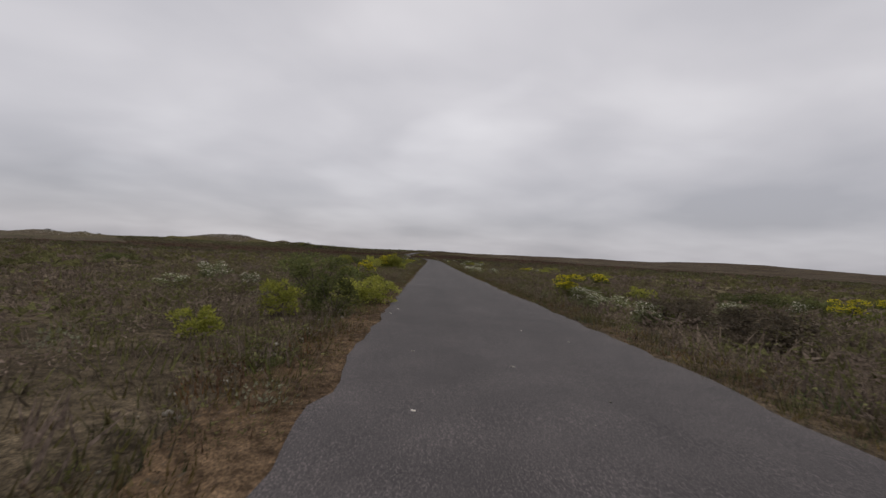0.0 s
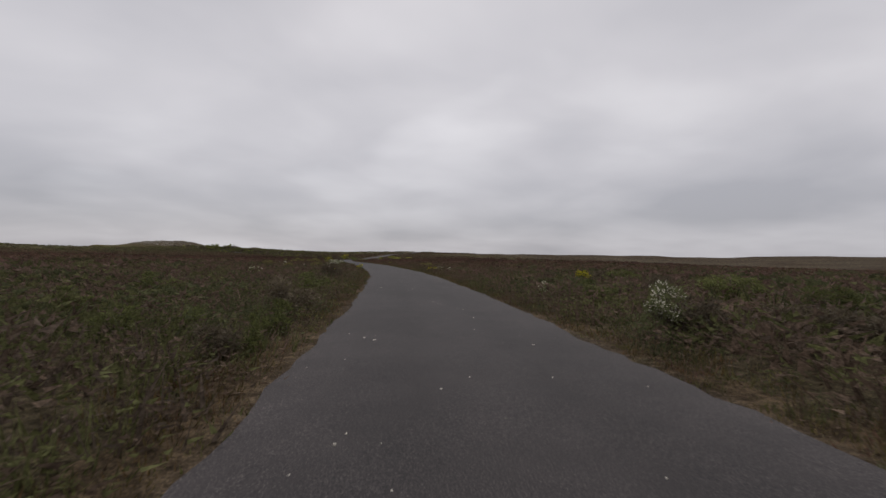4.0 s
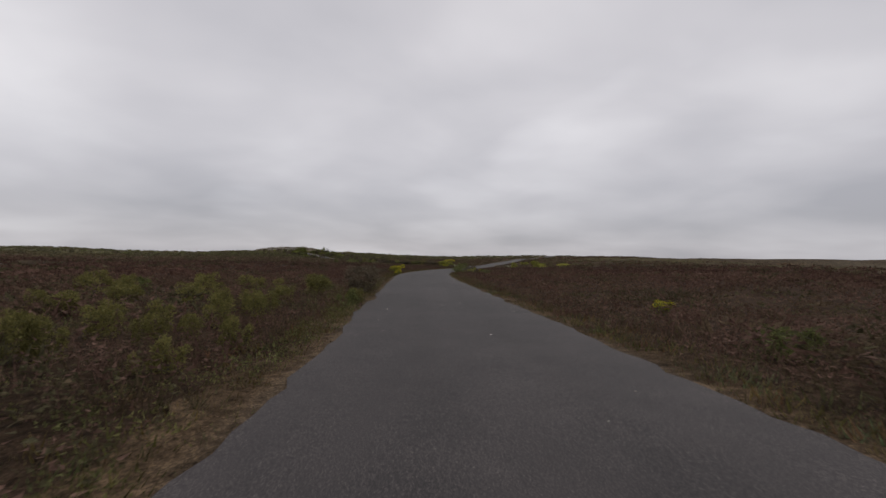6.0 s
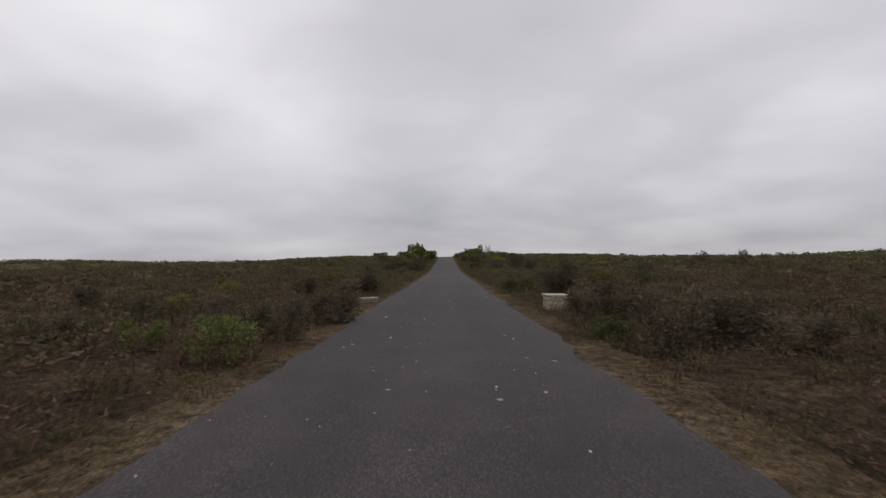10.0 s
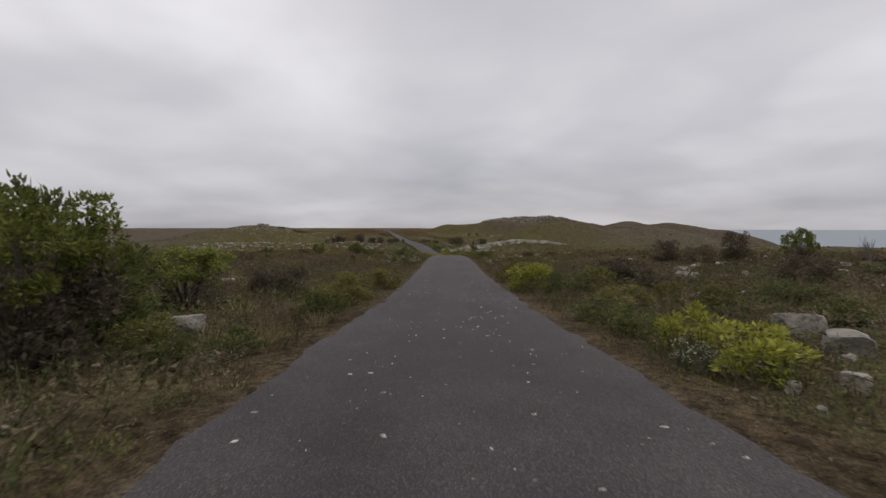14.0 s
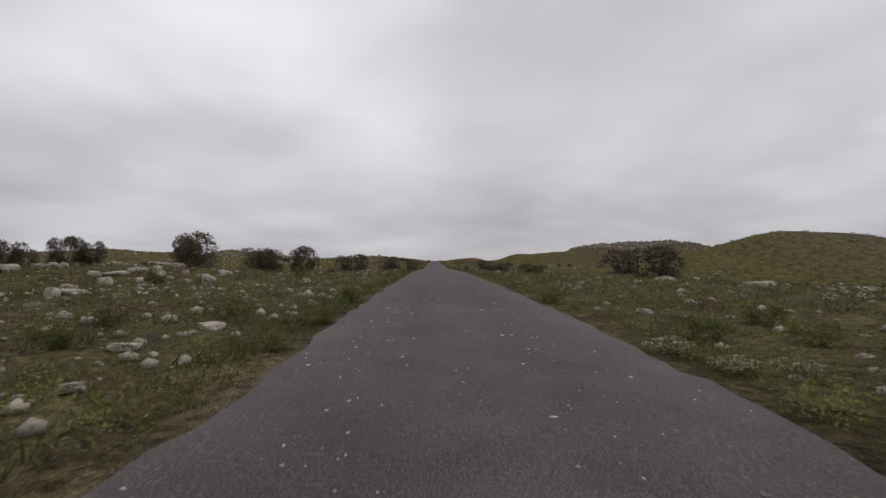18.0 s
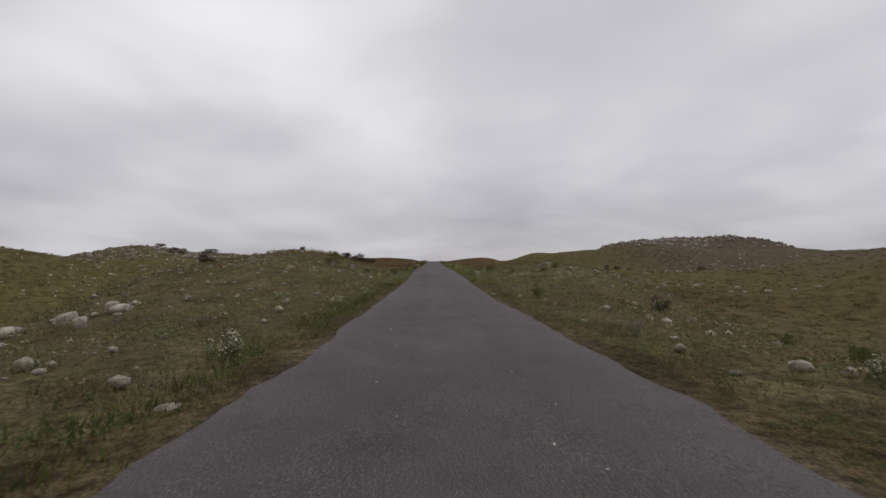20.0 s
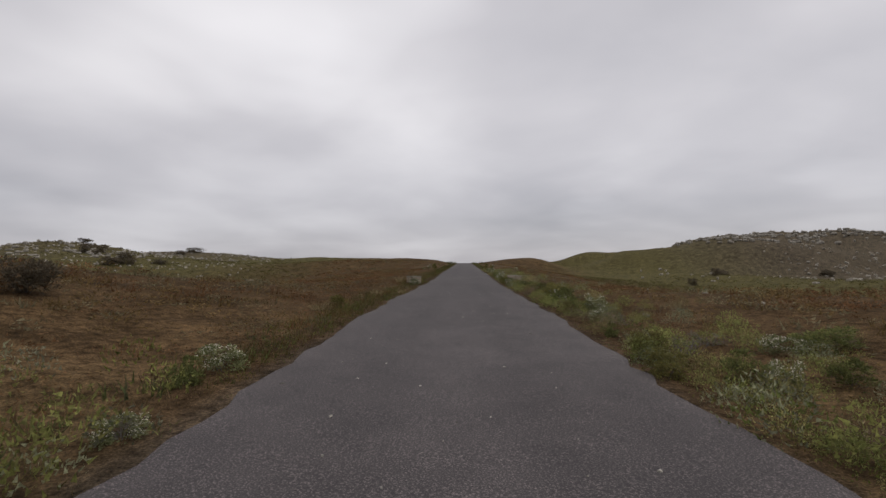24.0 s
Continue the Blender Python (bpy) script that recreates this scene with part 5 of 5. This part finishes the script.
shrubs(789.5, "olive", [(7.6, 2.1, 0.5, 0.24), (7.1, 2, 0.41, 0.22), (5.8, 2.5, 0.42, 0.2), (8, -2.4, 0.4, 0.16)])
shrubs(789.5, "dark", [(66.5, -65.0, 3.4, 1.2), (71.2, -67.4, 2.8, 1.0), (73.2, -66.7, 3.2, 1.1), (79.7, -64.4, 2.6, 0.9), (185.6, -118.2, 6.7, 2.0), (131.5, 78.1, 3.4, 1.9), (158.3, 129.2, 3.7, 1.9), (159.1, 94.5, 2, 1.5), (112.2, 66.6, 1.83, 1.8)])
shrubs(789.5, "grey", [(11, -2.2, 0.46, 0.2)])
shrubs(776.9, "straw", [(12.3, -2.3, 0.38, 0.31), (9.6, -3.3, 0.58, 0.29), (11.7, -3.1, 0.56, 0.28)])
shrubs(776.9, "white", [(6.4, 3.1, 0.47, 0.36), (4.8, 2.7, 0.35, 0.18), (23.2, 3.1, 0.52, 0.25), (34.8, 3.1, 0.57, 0.29)])
shrubs(776.9, "olive", [(9.9, 2.8, 0.67, 0.42), (7.6, -3.4, 0.39, 0.21)])
shrubs(776.9, "green", [(8, 2.7, 0.6, 0.38), (16.7, 3, 0.37, 0.16), (6.5, 2.7, 0.52, 0.28), (12.1, 2.9, 0.69, 0.32)])
rocks(776.9, [(16.2, -12.3, 0.77, 0.29), (19.1, -11.1, 0.66, 0.37)])
shrubs(771.9, "white", [(5.4, -2.8, 0.51, 0.22), (3.4, -2.5, 0.37, 0.10), (13.7, 2.7, 0.35, 0.32), (6.5, 4.2, 0.54, 0.17), (4.9, 3.2, 0.31, 0.19), (14.9, 2.8, 0.35, 0.24)])
shrubs(771.9, "grey", [(3.4, -2.5, 0.35, 0.27), (6.6, 3, 0.72, 0.33), (7.4, 3.7, 0.69, 0.26), (9.5, 3.1, 0.46, 0.25)])
shrubs(771.9, "green", [(8, 2.4, 0.27, 0.16), (20.9, 2.6, 0.37, 0.22), (17, 2.7, 0.38, 0.2), (4.8, -2.9, 0.36, 0.2), (5.3, 3.1, 0.49, 0.21), (5, 3.9, 0.35, 0.17), (6.6, 4.8, 0.75, 0.26)])
rocks(771.9, [(20.4, 16.4, 1.5, 1.05)])
shrubs(771.9, "olive", [(5.3, 2.2, 0.47, 0.23), (11.4, 2.5, 0.32, 0.19), (6.4, 2.4, 0.46, 0.25)])
shrubs(771.9, "dark", [(112.5, 52.6, 2, 1.38), (100.6, -81.6, 4.6, 1.9), (97.9, -71.9, 3.1, 1.4), (113.9, -94.6, 3.0, 1.1), (187.4, -115.3, 4.6, 1.5)])
shrubs(771.9, "straw", [(11.9, 5.2, 0.55, 0.34), (11.6, -3.6, 0.7, 0.28)])
# ================= stone outcrops, stones, chips =================
def slope_rocks(s, ahead, aside, count, wide, tall, seed, group, words):
    """Boulders strewn over a patch given by its spans ahead and aside."""
    r = random.Random(seed)
    for _ in range(count):
        x, y = plan(s, r.uniform(*ahead), r.uniform(*aside))
        w, h = r.uniform(*wide), r.uniform(*tall)
        ob = new("boulder", r.choice(BOULDERS))
        ob.matrix_world = Matrix.LocRotScale((x, y, ground_height(x, y) + h * 0.28), Euler((r.uniform(-0.12, 0.12), r.uniform(-0.12, 0.12), r.uniform(0, 6.283))),
                                             (w * 1.2, w * r.uniform(0.6, 1.0), h * 1.4))
        tagged(ob, words, "boulder", group)


def joined_rocks(name, patches, words):
    """Far boulders joined: chainage, spans ahead and aside, count, widths, heights, seed."""
    vs, fs, n = [], [], 0
    for s, ahead, aside, count, wide, tall, seed in patches:
        r = random.Random(seed)
        for _ in range(count):
            x, y = plan(s, r.uniform(*ahead), r.uniform(*aside))
            w, h = r.uniform(*wide), r.uniform(*tall)
            me = FAR_BOULDERS[r.randrange(len(FAR_BOULDERS))]
            m = Matrix.LocRotScale((x, y, ground_height(x, y) + h * 0.28), Euler((r.uniform(-0.12, 0.12), r.uniform(-0.12, 0.12), r.uniform(0, 6.283))), (w * 1.2, w * r.uniform(0.6, 1.0), h * 1.4))
            vs += [m @ v.co for v in me.vertices]
            fs += [[n + i for i in p.vertices] for p in me.polygons]
            n += len(me.vertices)
    ob = new(name, mesh_from(name, np.array([tuple(v) for v in vs]), np.array(fs), smooth=False))
    ob.data.materials.append(SANDSTONE)
    tagged(ob, words, "boulders", kind="stuff")


FAR_BOULDERS = [boulder_mesh(40 + i, 2) for i in range(6)]
LEDGE = "grey white layered sandstone ledge on the rocky rise"


def ledge_rows(s, first, rows, apart, aside, wide, tall, gap, seed):
    """Rows of broken slabs, one above the other up the slope."""
    r = random.Random(seed)
    a0 = math.degrees(station(s)[3])
    for k in range(rows):
        at = aside[0] + k * 0.5 + r.uniform(0, 1.5)
        while at < aside[1]:
            w, h = r.uniform(*wide) * r.choice((0.6, 1, 1)), r.uniform(*tall)
            if r.random() > gap:
                x, y = plan(s, first + k * apart + r.uniform(-0.7, 0.7), at + w / 2)
                ob = new("rock_ledge", r.choice(BOULDERS))
                ob.matrix_world = Matrix.LocRotScale((x, y, ground_height(x, y) + h * 0.22), Euler((r.uniform(-0.1, 0.1), r.uniform(-0.1, 0.1), radians(a0 - 90 + r.uniform(-18, 18)))),
                                                     (w * 1.45, w * r.uniform(0.7, 1.2), h * 1.5))
                tagged(ob, LEDGE, "rock ledge", "ledges of the rocky rise")
            at += w * r.uniform(0.85, 1.25)


ledge_rows(612, 17, 6, 1.7, (5, 17), (0.4, 1.2), (0.16, 0.34), 0.34, 71)
ledge_rows(612, 26, 10, 1.25, (6, 42), (0.5, 1.8), (0.18, 0.42), 0.30, 72)
slope_rocks(624, (4, 20), (5, 14), 16, (0.4, 1.4), (0.3, 0.9), 80, "ledges of the rocky rise", LEDGE)
slope_rocks(500, (10, 45), (8, 34), 30, (0.3, 1.1), (0.2, 0.5), 81, "stones in the heath", "pale sandstone stone lying in the heath")
slope_rocks(495, (4, 30), (-26, -6), 16, (0.3, 0.9), (0.2, 0.5), 82, "stones in the heath", "pale sandstone stone lying in the heath")
joined_rocks("far_boulders", [
    (612, (50, 120), (-75, -38), 57, (0.8, 2.4), (0.3, 0.8), 73),
    (648, (30, 95), (-60, -24), 72, (0.4, 1.6), (0.2, 0.7), 74),
    (648, (20, 70), (12, 50), 64, (0.4, 1.5), (0.2, 0.6), 75),
    (742, (10, 70), (-60, -26), 24, (0.25, 0.9), (0.15, 0.4), 76),
    (790, (60, 150), (-130, -60), 110, (0.4, 1.5), (0.2, 0.6), 77),
    (790, (70, 170), (60, 150), 120, (0.4, 1.6), (0.3, 0.9), 78),
    (755, (30, 90), (28, 60), 40, (0.3, 1.2), (0.2, 0.5), 79),
    (790, (155, 182), (118, 165), 80, (0.4, 1.8), (0.3, 0.8), 83),
    (790, (78, 112), (-125, -75), 110, (0.3, 1.2), (0.2, 0.5), 84),
    (756, (40, 95), (-70, -32), 24, (0.2, 0.7), (0.12, 0.35), 85),
], "pale sandstone ledges and boulders on the low rises")


def rim_rocks(name, s, ahead, aside, tries, steep, crest, wide, tall, seed, words):
    """Slabs and boulders that break out where the slope is steep."""
    rng = np.random.RandomState(seed)
    a = station(s)
    f, r = rng.uniform(*ahead, tries), rng.uniform(*aside, tries)
    x, y = a[0] + f * math.cos(a[3]) + r * math.sin(a[3]), a[1] + f * math.sin(a[3]) - r * math.cos(a[3])
    z = terrain(x, y)[0]
    rise = np.hypot(terrain(x + 3, y)[0] - z, terrain(x, y + 3)[0] - z) / 3
    vs, fs, n = [], [], 0
    for k in np.nonzero((rise > steep) & (z > z.min() + crest * (z.max() - z.min())) & (wave(x, y, seed, 16) > -0.35))[0]:
        me = FAR_BOULDERS[rng.randint(len(FAR_BOULDERS))]
        w, h = rng.uniform(*wide), rng.uniform(*tall)
        m = Matrix.LocRotScale((x[k], y[k], z[k] + h * 0.25), Euler((rng.uniform(-0.1, 0.1), rng.uniform(-0.1, 0.1), rng.uniform(0, 6.283))), (w * 1.4, w * rng.uniform(0.6, 1.1), h * 1.4))
        vs += [m @ v.co for v in me.vertices]
        fs += [[n + i for i in p.vertices] for p in me.polygons]
        n += len(me.vertices)
    ob = new(name, mesh_from(name, np.array([tuple(v) for v in vs]), np.array(fs), smooth=False))
    ob.data.materials.append(SANDSTONE)
    tagged(ob, words, "boulders", kind="stuff")


rim_rocks("mesa_rocks", 790, (80, 380), (60, 320), 8000, 0.09, 0.8, (0.9, 2.8), (0.7, 1.5), 86, "grey sandstone ledges along the rim of the flat hill")
rim_rocks("hill_rocks", 790, (50, 260), (-220, -70), 4200, 0.10, 0.6, (0.4, 1.5), (0.3, 0.8), 87, "pale sandstone ledges on the crest of the green hill")
rim_rocks("slope_stones", 756, (30, 120), (-110, -40), 700, 0.03, 0.2, (0.2, 0.8), (0.14, 0.4), 88, "pale sandstone boulders on the grassy slope")
rim_rocks("rise_rocks", 612, (45, 130), (-80, -12), 700, 0.0, 0.0, (0.3, 1.4), (0.2, 0.6), 89, "grey sandstone boulders strewn over the low rise")
# thousands of smaller stones
PEBBLE = stone_material("pale loose stones", (0.15, 0.135, 0.11), (0.36, 0.33, 0.275), (0.16, 0.15, 0.12))


def small_stones(stretches, seed, low, high, name, words):
    rng = np.random.RandomState(seed)
    bm = bmesh.new()
    bmesh.ops.create_icosphere(bm, subdivisions=1, radius=0.5)
    base = np.array([v.co for v in bm.verts])
    faces = np.array([[v.index for v in f.verts] for f in bm.faces])
    bm.free()
    vs, fs, n = [], [], 0
    for t0, t1, d0, d1, count in stretches:
        for _ in range(count):
            s, d = rng.uniform(t0, t1) * SPEED, rng.uniform(d0, d1)
            c = station(s)
            x, y = c[0] + d * math.sin(c[3]), c[1] - d * math.cos(c[3])
            k = low + (high - low) * rng.uniform(0, 1) ** 2.5
            v = base * rng.uniform(0.6, 1.3, base.shape) * np.array([[1.15, 0.95, 0.7]]) * k
            a = rng.uniform(0, 6.283)
            q = v.copy()
            q[:, 0], q[:, 1] = v[:, 0] * math.cos(a) - v[:, 1] * math.sin(a), v[:, 0] * math.sin(a) + v[:, 1] * math.cos(a)
            vs.append((q, x, y, k))
            fs.append(faces + n)
            n += len(base)
    xs, ys = np.array([v[1] for v in vs]), np.array([v[2] for v in vs])
    zs, ss, ds = terrain(xs, ys)
    ok = off_road(xs, ys, ss, ds, 0.05)
    out, of, n = [], [], 0
    for (q, x, y, k), z, keep in zip(vs, zs, ok):
        if keep:
            out.append(q + np.array([[x, y, z + k * 0.14]]))
            of.append(faces + n)
            n += len(base)
    ob = new(name, mesh_from(name, np.concatenate(out), np.concatenate(of), smooth=False))
    ob.data.materials.append(PEBBLE)
    tagged(ob, words, "stones", kind="stuff")


small_stones([(13.6, 15.4, -24, 24, 500), (17.3, 18.8, -30, 30, 900), (18.6, 20.6, -22, 22, 1000), (20.4, 21.5, -30, 28, 700), (21.4, 22.6, 4, 26, 120), (16.3, 17.4, -24, 20, 150), (17.35, 18.2, 5, 40, 900), (18.0, 18.6, -22, -3, 900), (18.0, 18.7, 3, 20, 500), (21.0, 21.5, -16, 16, 400)],
             91, 0.05, 0.27, "scattered_stones", "pale stones scattered through the heath")
small_stones([(18.05, 19.6, -32, -3, 620), (18.05, 19.6, 4, 40, 520), (19.6, 21.0, -26, -3, 260), (19.6, 21.0, 4, 28, 240), (21.0, 21.4, -30, -3, 220), (21.0, 21.4, 4, 26, 130), (17.3, 18.0, 8, 30, 110)],
             94, 0.14, 0.46, "heath_stones", "pale sandstone stones half sunk in the heath")
small_stones([(-0.2, 0.75, -2.3, -1.1, 420), (6.6, 7.3, -3.6, -2.0, 90), (6.6, 8.2, 2.4, 4.0, 160), (7.9, 8.2, 2.5, 3.8, 60), (14.1, 15.6, 2.1, 3.2, 160), (9.4, 10.4, -3, -1.9, 40)],
             92, 0.025, 0.11, "verge_stones", "broken stones on the worn edge of the road")


def chips(stretches, seed):
    """Pale flakes of stone and petals lying on the asphalt."""
    rng = np.random.RandomState(seed)
    vs, tint = [], []
    for t0, t1, count in stretches:
        for _ in range(count):
            s = rng.uniform(t0, t1) * SPEED
            lo, hi = -float(half_left(s)) + 0.1, float(half_right(s)) - 0.1
            d = rng.uniform(lo, hi) if rng.uniform() < 0.5 else rng.choice([lo * 0.45, hi * 0.5]) + rng.normal() * 0.35
            d = min(hi, max(lo, d))
            x, y, z, a, g = station(s)
            r = 0.006 + 0.022 * rng.uniform() ** 3
            turn = rng.uniform(0, 6.283)
            u = (2 * (d + float(half_left(s))) / (float(half_left(s)) + float(half_right(s))) - 1)
            top = z + 0.03 - 0.03 * u * u + 0.006
            px, py = x + d * math.sin(a), y - d * math.cos(a)
            for k, (w, l) in enumerate(((-1.3, -0.4), (0.3 + 0.4 * rng.uniform(), -0.75), (1.3 * rng.uniform(0.6, 1.1), 0.25), (-0.5, 0.8 * rng.uniform(0.5, 1.1)))):
                ex, ey = w * r, l * r
                vs.append((px + ex * math.cos(turn) - ey * math.sin(turn), py + ex * math.sin(turn) + ey * math.cos(turn), top + 0.004 * rng.uniform()))
            c = rng.uniform(0.15, 0.42)
            tint += [(c, c * 0.97, c * 0.9)] * 4
    v = np.array(vs)
    top = len(v)
    low = v - np.array([[0, 0, 0.012]])
    q = np.arange(top).reshape(-1, 4)
    sides = [np.stack([q[:, i], q[:, i] + top, q[:, (i + 1) % 4] + top, q[:, (i + 1) % 4]], 1) for i in range(4)]
    ob = new("stone_chips", mesh_from("stone_chips", np.concatenate([v, low]), np.concatenate([q] + sides), np.array(tint + tint), smooth=False))
    ob.data.materials.append(VERGE)
    tagged(ob, "pale stone chips strewn on the asphalt", "stone chips", kind="stuff")


chips([(0, 3.4, 160), (3.4, 4.6, 170), (4.6, 8.4, 160), (8.6, 9.7, 70), (9.7, 10.6, 260), (10.6, 12.8, 250), (12.8, 13.6, 260), (13.6, 14.6, 700), (14.6, 15.9, 600),
       (15.9, 16.5, 1100), (16.5, 17.8, 120), (17.8, 18.4, 600), (18.4, 20.8, 250), (20.8, 21.4, 120), (21.4, 22.6, 160)], 93)


# ================= masonry: bollards and a low wall =================
CAPSTONE = stone_material("pale cement cap", (0.22, 0.195, 0.155), (0.38, 0.345, 0.28), (0.24, 0.225, 0.20))
MORTAR = mottled("grey mortar", (0.22, 0.20, 0.17), (0.33, 0.31, 0.27), 6.0)


def stone_block(rng, lx, ly, lz):
    bm = bmesh.new()
    bmesh.ops.create_cube(bm, size=1.0)
    bmesh.ops.scale(bm, vec=(lx, ly, lz), verts=bm.verts)
    bmesh.ops.bevel(bm, geom=list(bm.edges), offset=min(lx, ly, lz) * 0.13, segments=1, affect="EDGES")
    for v in bm.verts:
        v.co += Vector(rng.uniform(-0.016, 0.016, 3))
    me = done(bm, "stone", False)
    me.materials.append(DRESSED)
    return me


def masonry(name, s, ahead, aside, length, depth, height, words, category, seed, cap=True, turn=0.0):
    """Courses of rough stones round a mortar core, with a flat cap. length runs across the road."""
    rng = np.random.RandomState(seed)
    x, y = plan(s, ahead, aside)
    a = station(s)[3]
    ob = new(name)
    ob.matrix_world = pose(x, y, ground_height(x, y) - 0.03, 0, 0, math.degrees(a) - 90 + turn)
    tagged(ob, words, category, "roadside masonry")
    bm = bmesh.new()
    bmesh.ops.create_cube(bm, size=1.0)
    bmesh.ops.scale(bm, vec=(length - 0.07, depth - 0.07, height - 0.02), verts=bm.verts)
    bmesh.ops.translate(bm, vec=(0, 0, height / 2), verts=bm.verts)
    part("mortar_core", done(bm, "mortar_core", False), MORTAR, ob)
    rows = max(2, round(height / 0.14))
    cuts = [0] + [height * (i + rng.uniform(-0.22, 0.22)) / rows for i in range(1, rows)] + [height]
    for low, top in zip(cuts, cuts[1:]):
        z, hz = (low + top) / 2, top - low - 0.014
        for axis_, span, off in (("x", length, depth / 2 - 0.05), ("x", length, -depth / 2 + 0.05), ("y", depth - 0.2, length / 2 - 0.05), ("y", depth - 0.2, -length / 2 + 0.05)):
            at = -span / 2
            while at < span / 2 - 0.04:
                w = min(rng.uniform(0.10, 0.30), span / 2 - at)
                if span / 2 - at - w < 0.07:
                    w = span / 2 - at
                size = (w - 0.016, 0.11, hz) if axis_ == "x" else (0.11, w - 0.016, hz)
                st = part("stone", stone_block(rng, *size), DRESSED, ob)
                st.location = (at + w / 2, off, z) if axis_ == "x" else (off, at + w / 2, z)
                at += w
    if cap:
        c = part("cap", stone_block(rng, length + 0.03, depth + 0.03, 0.05), CAPSTONE, ob, "flat pale cement cap")
        c.data.materials.clear()
        c.data.materials.append(CAPSTONE)
        c.location = (0, 0, height + 0.02)
    return ob


BOLLARD = "low square masonry bollard of pale stones with flat cap"
masonry("stone_bollard", 789.5, 6.9, -2.62, 0.55, 0.6, 0.41, BOLLARD, "bollard", 1, turn=35)
masonry("stone_bollard", 789.5, 8.9, 2.75, 0.55, 0.6, 0.38, BOLLARD, "bollard", 2, turn=-32)
masonry("stone_bollard", 360, 16.2, -2.6, 0.55, 0.5, 0.18, "low worn stone bollard with flat pale top", "bollard", 3)
masonry("stone_bollard", 360, 13.4, 3.1, 0.62, 0.55, 0.40, "masonry bollard of yellowish stones beside dark bush", "bollard", 4)
masonry("stone_wall", 619, 6.0, -2.95, 0.5, 1.7, 0.32, "short low roadside wall of rough pale stones", "wall", 5, False, 8)

# ================= shrubs in the stretches between =================
def strew(t0, t1, count, styles, seed, near=3.2, far=14.0, wide=(0.5, 1.3), sides=(-1, 1)):
    r = random.Random(seed)
    for _ in range(count):
        s = r.uniform(t0, t1) * SPEED
        side = r.choice(sides)
        w = r.uniform(*wide)
        edge = float(half_left(s) if side < 0 else half_right(s))
        d = side * (edge + max(near - 2.4, 0.2) + 0.45 * w + (far - near) * r.random() ** 1.3)
        x, y = plan(s, 0, d)
        shrub(r.choice(styles), x, y, w, w * r.uniform(0.55, 0.85))


strew(1.5, 3.6, 64, ["lime", "yellow", "white", "green", "dark", "white", "lime"], 401, 2.9, 12, (0.35, 1.1))
strew(3.3, 3.9, 10, ["green", "white", "dark", "olive"], 402)
strew(4.3, 4.9, 8, ["yellow", "white", "dark"], 403)
strew(10.5, 11.8, 44, ["dark", "green", "dark", "grey", "olive"], 404, 3.0, 13, (0.45, 1.1))
strew(11.6, 12.95, 58, ["tree", "dark", "tree", "green", "dark"], 405, 3.9, 12, (0.9, 2.1))
strew(13.2, 13.55, 36, ["dark", "tree", "olive", "dark", "green"], 408, 4.3, 10, (0.9, 1.7))
strew(18.6, 20.6, 64, ["green", "white", "dark", "white", "grey", "green"], 406, 2.9, 18, (0.35, 0.8))
strew(22.8, 25.5, 26, ["olive", "white", "straw", "olive"], 407, 2.7, 6, (0.3, 0.8))
strew(5.95, 6.6, 26, ["olive", "olive", "green"], 409, 2.4, 12, (0.4, 0.75), (-1,))
strew(17.1, 17.75, 30, ["lime", "lime", "green", "lime"], 410, 2.9, 11, (0.6, 1.2), (1,))
strew(15.1, 15.6, 22, ["white", "white", "green"], 411, 2.8, 9, (0.35, 0.7))
strew(16.1, 16.6, 24, ["straw", "olive", "straw", "straw"], 412, 2.0, 4.5, (0.4, 0.7), (-1,))
strew(21.1, 21.55, 20, ["green", "olive", "grey", "green"], 413, 3.0, 12, (0.35, 0.7))


def thicket(s, ahead, aside, count, styles, wide, tall, seed):
    """Shrubs over a patch given by its spans ahead and aside, clear of both roads."""
    r = random.Random(seed)
    for _ in range(count):
        x, y = plan(s, r.uniform(*ahead), r.uniform(*aside))
        q, d = nearest(np.array([x]), np.array([y]))
        w = r.uniform(*wide)
        if off_road(np.array([x]), np.array([y]), q, d, 0.3 + 0.5 * w)[0]:
            shrub(r.choice(styles), x, y, w, r.uniform(*tall))


thicket(468, (13, 31), (-8, -2.4), 16, ["white", "white", "green", "olive"], (1.1, 1.8), (0.55, 0.9), 421)
thicket(468, (13, 32), (3, 16), 34, ["green", "green", "tree", "olive"], (1.3, 2.2), (0.7, 1.3), 422)
thicket(468, (22, 33), (-20, -5), 12, ["tree", "green", "dark"], (1.3, 2.4), (0.9, 1.5), 423)
thicket(288, (17, 34), (-30, -4), 46, ["dark", "dark", "olive", "green"], (0.9, 1.6), (0.55, 0.9), 424)
thicket(468, (22, 40), (2.5, 10), 22, ["green", "green", "olive"], (1.0, 1.7), (0.6, 1.0), 425)
thicket(450, (4, 17), (-9, -3), 18, ["tree", "tree", "dark"], (1.4, 2.6), (1.5, 2.4), 426)
thicket(450, (5, 10), (-8, -4.5), 4, ["tree"], (1.6, 2.2), (3.2, 3.9), 427)
thicket(450, (6, 22), (3.4, 14), 26, ["green", "dark", "olive", "tree"], (1.1, 2.0), (0.7, 1.3), 428)
thicket(486, (4.5, 13), (-8, -2.4), 11, ["white"], (1.2, 1.8), (0.5, 0.85), 429)
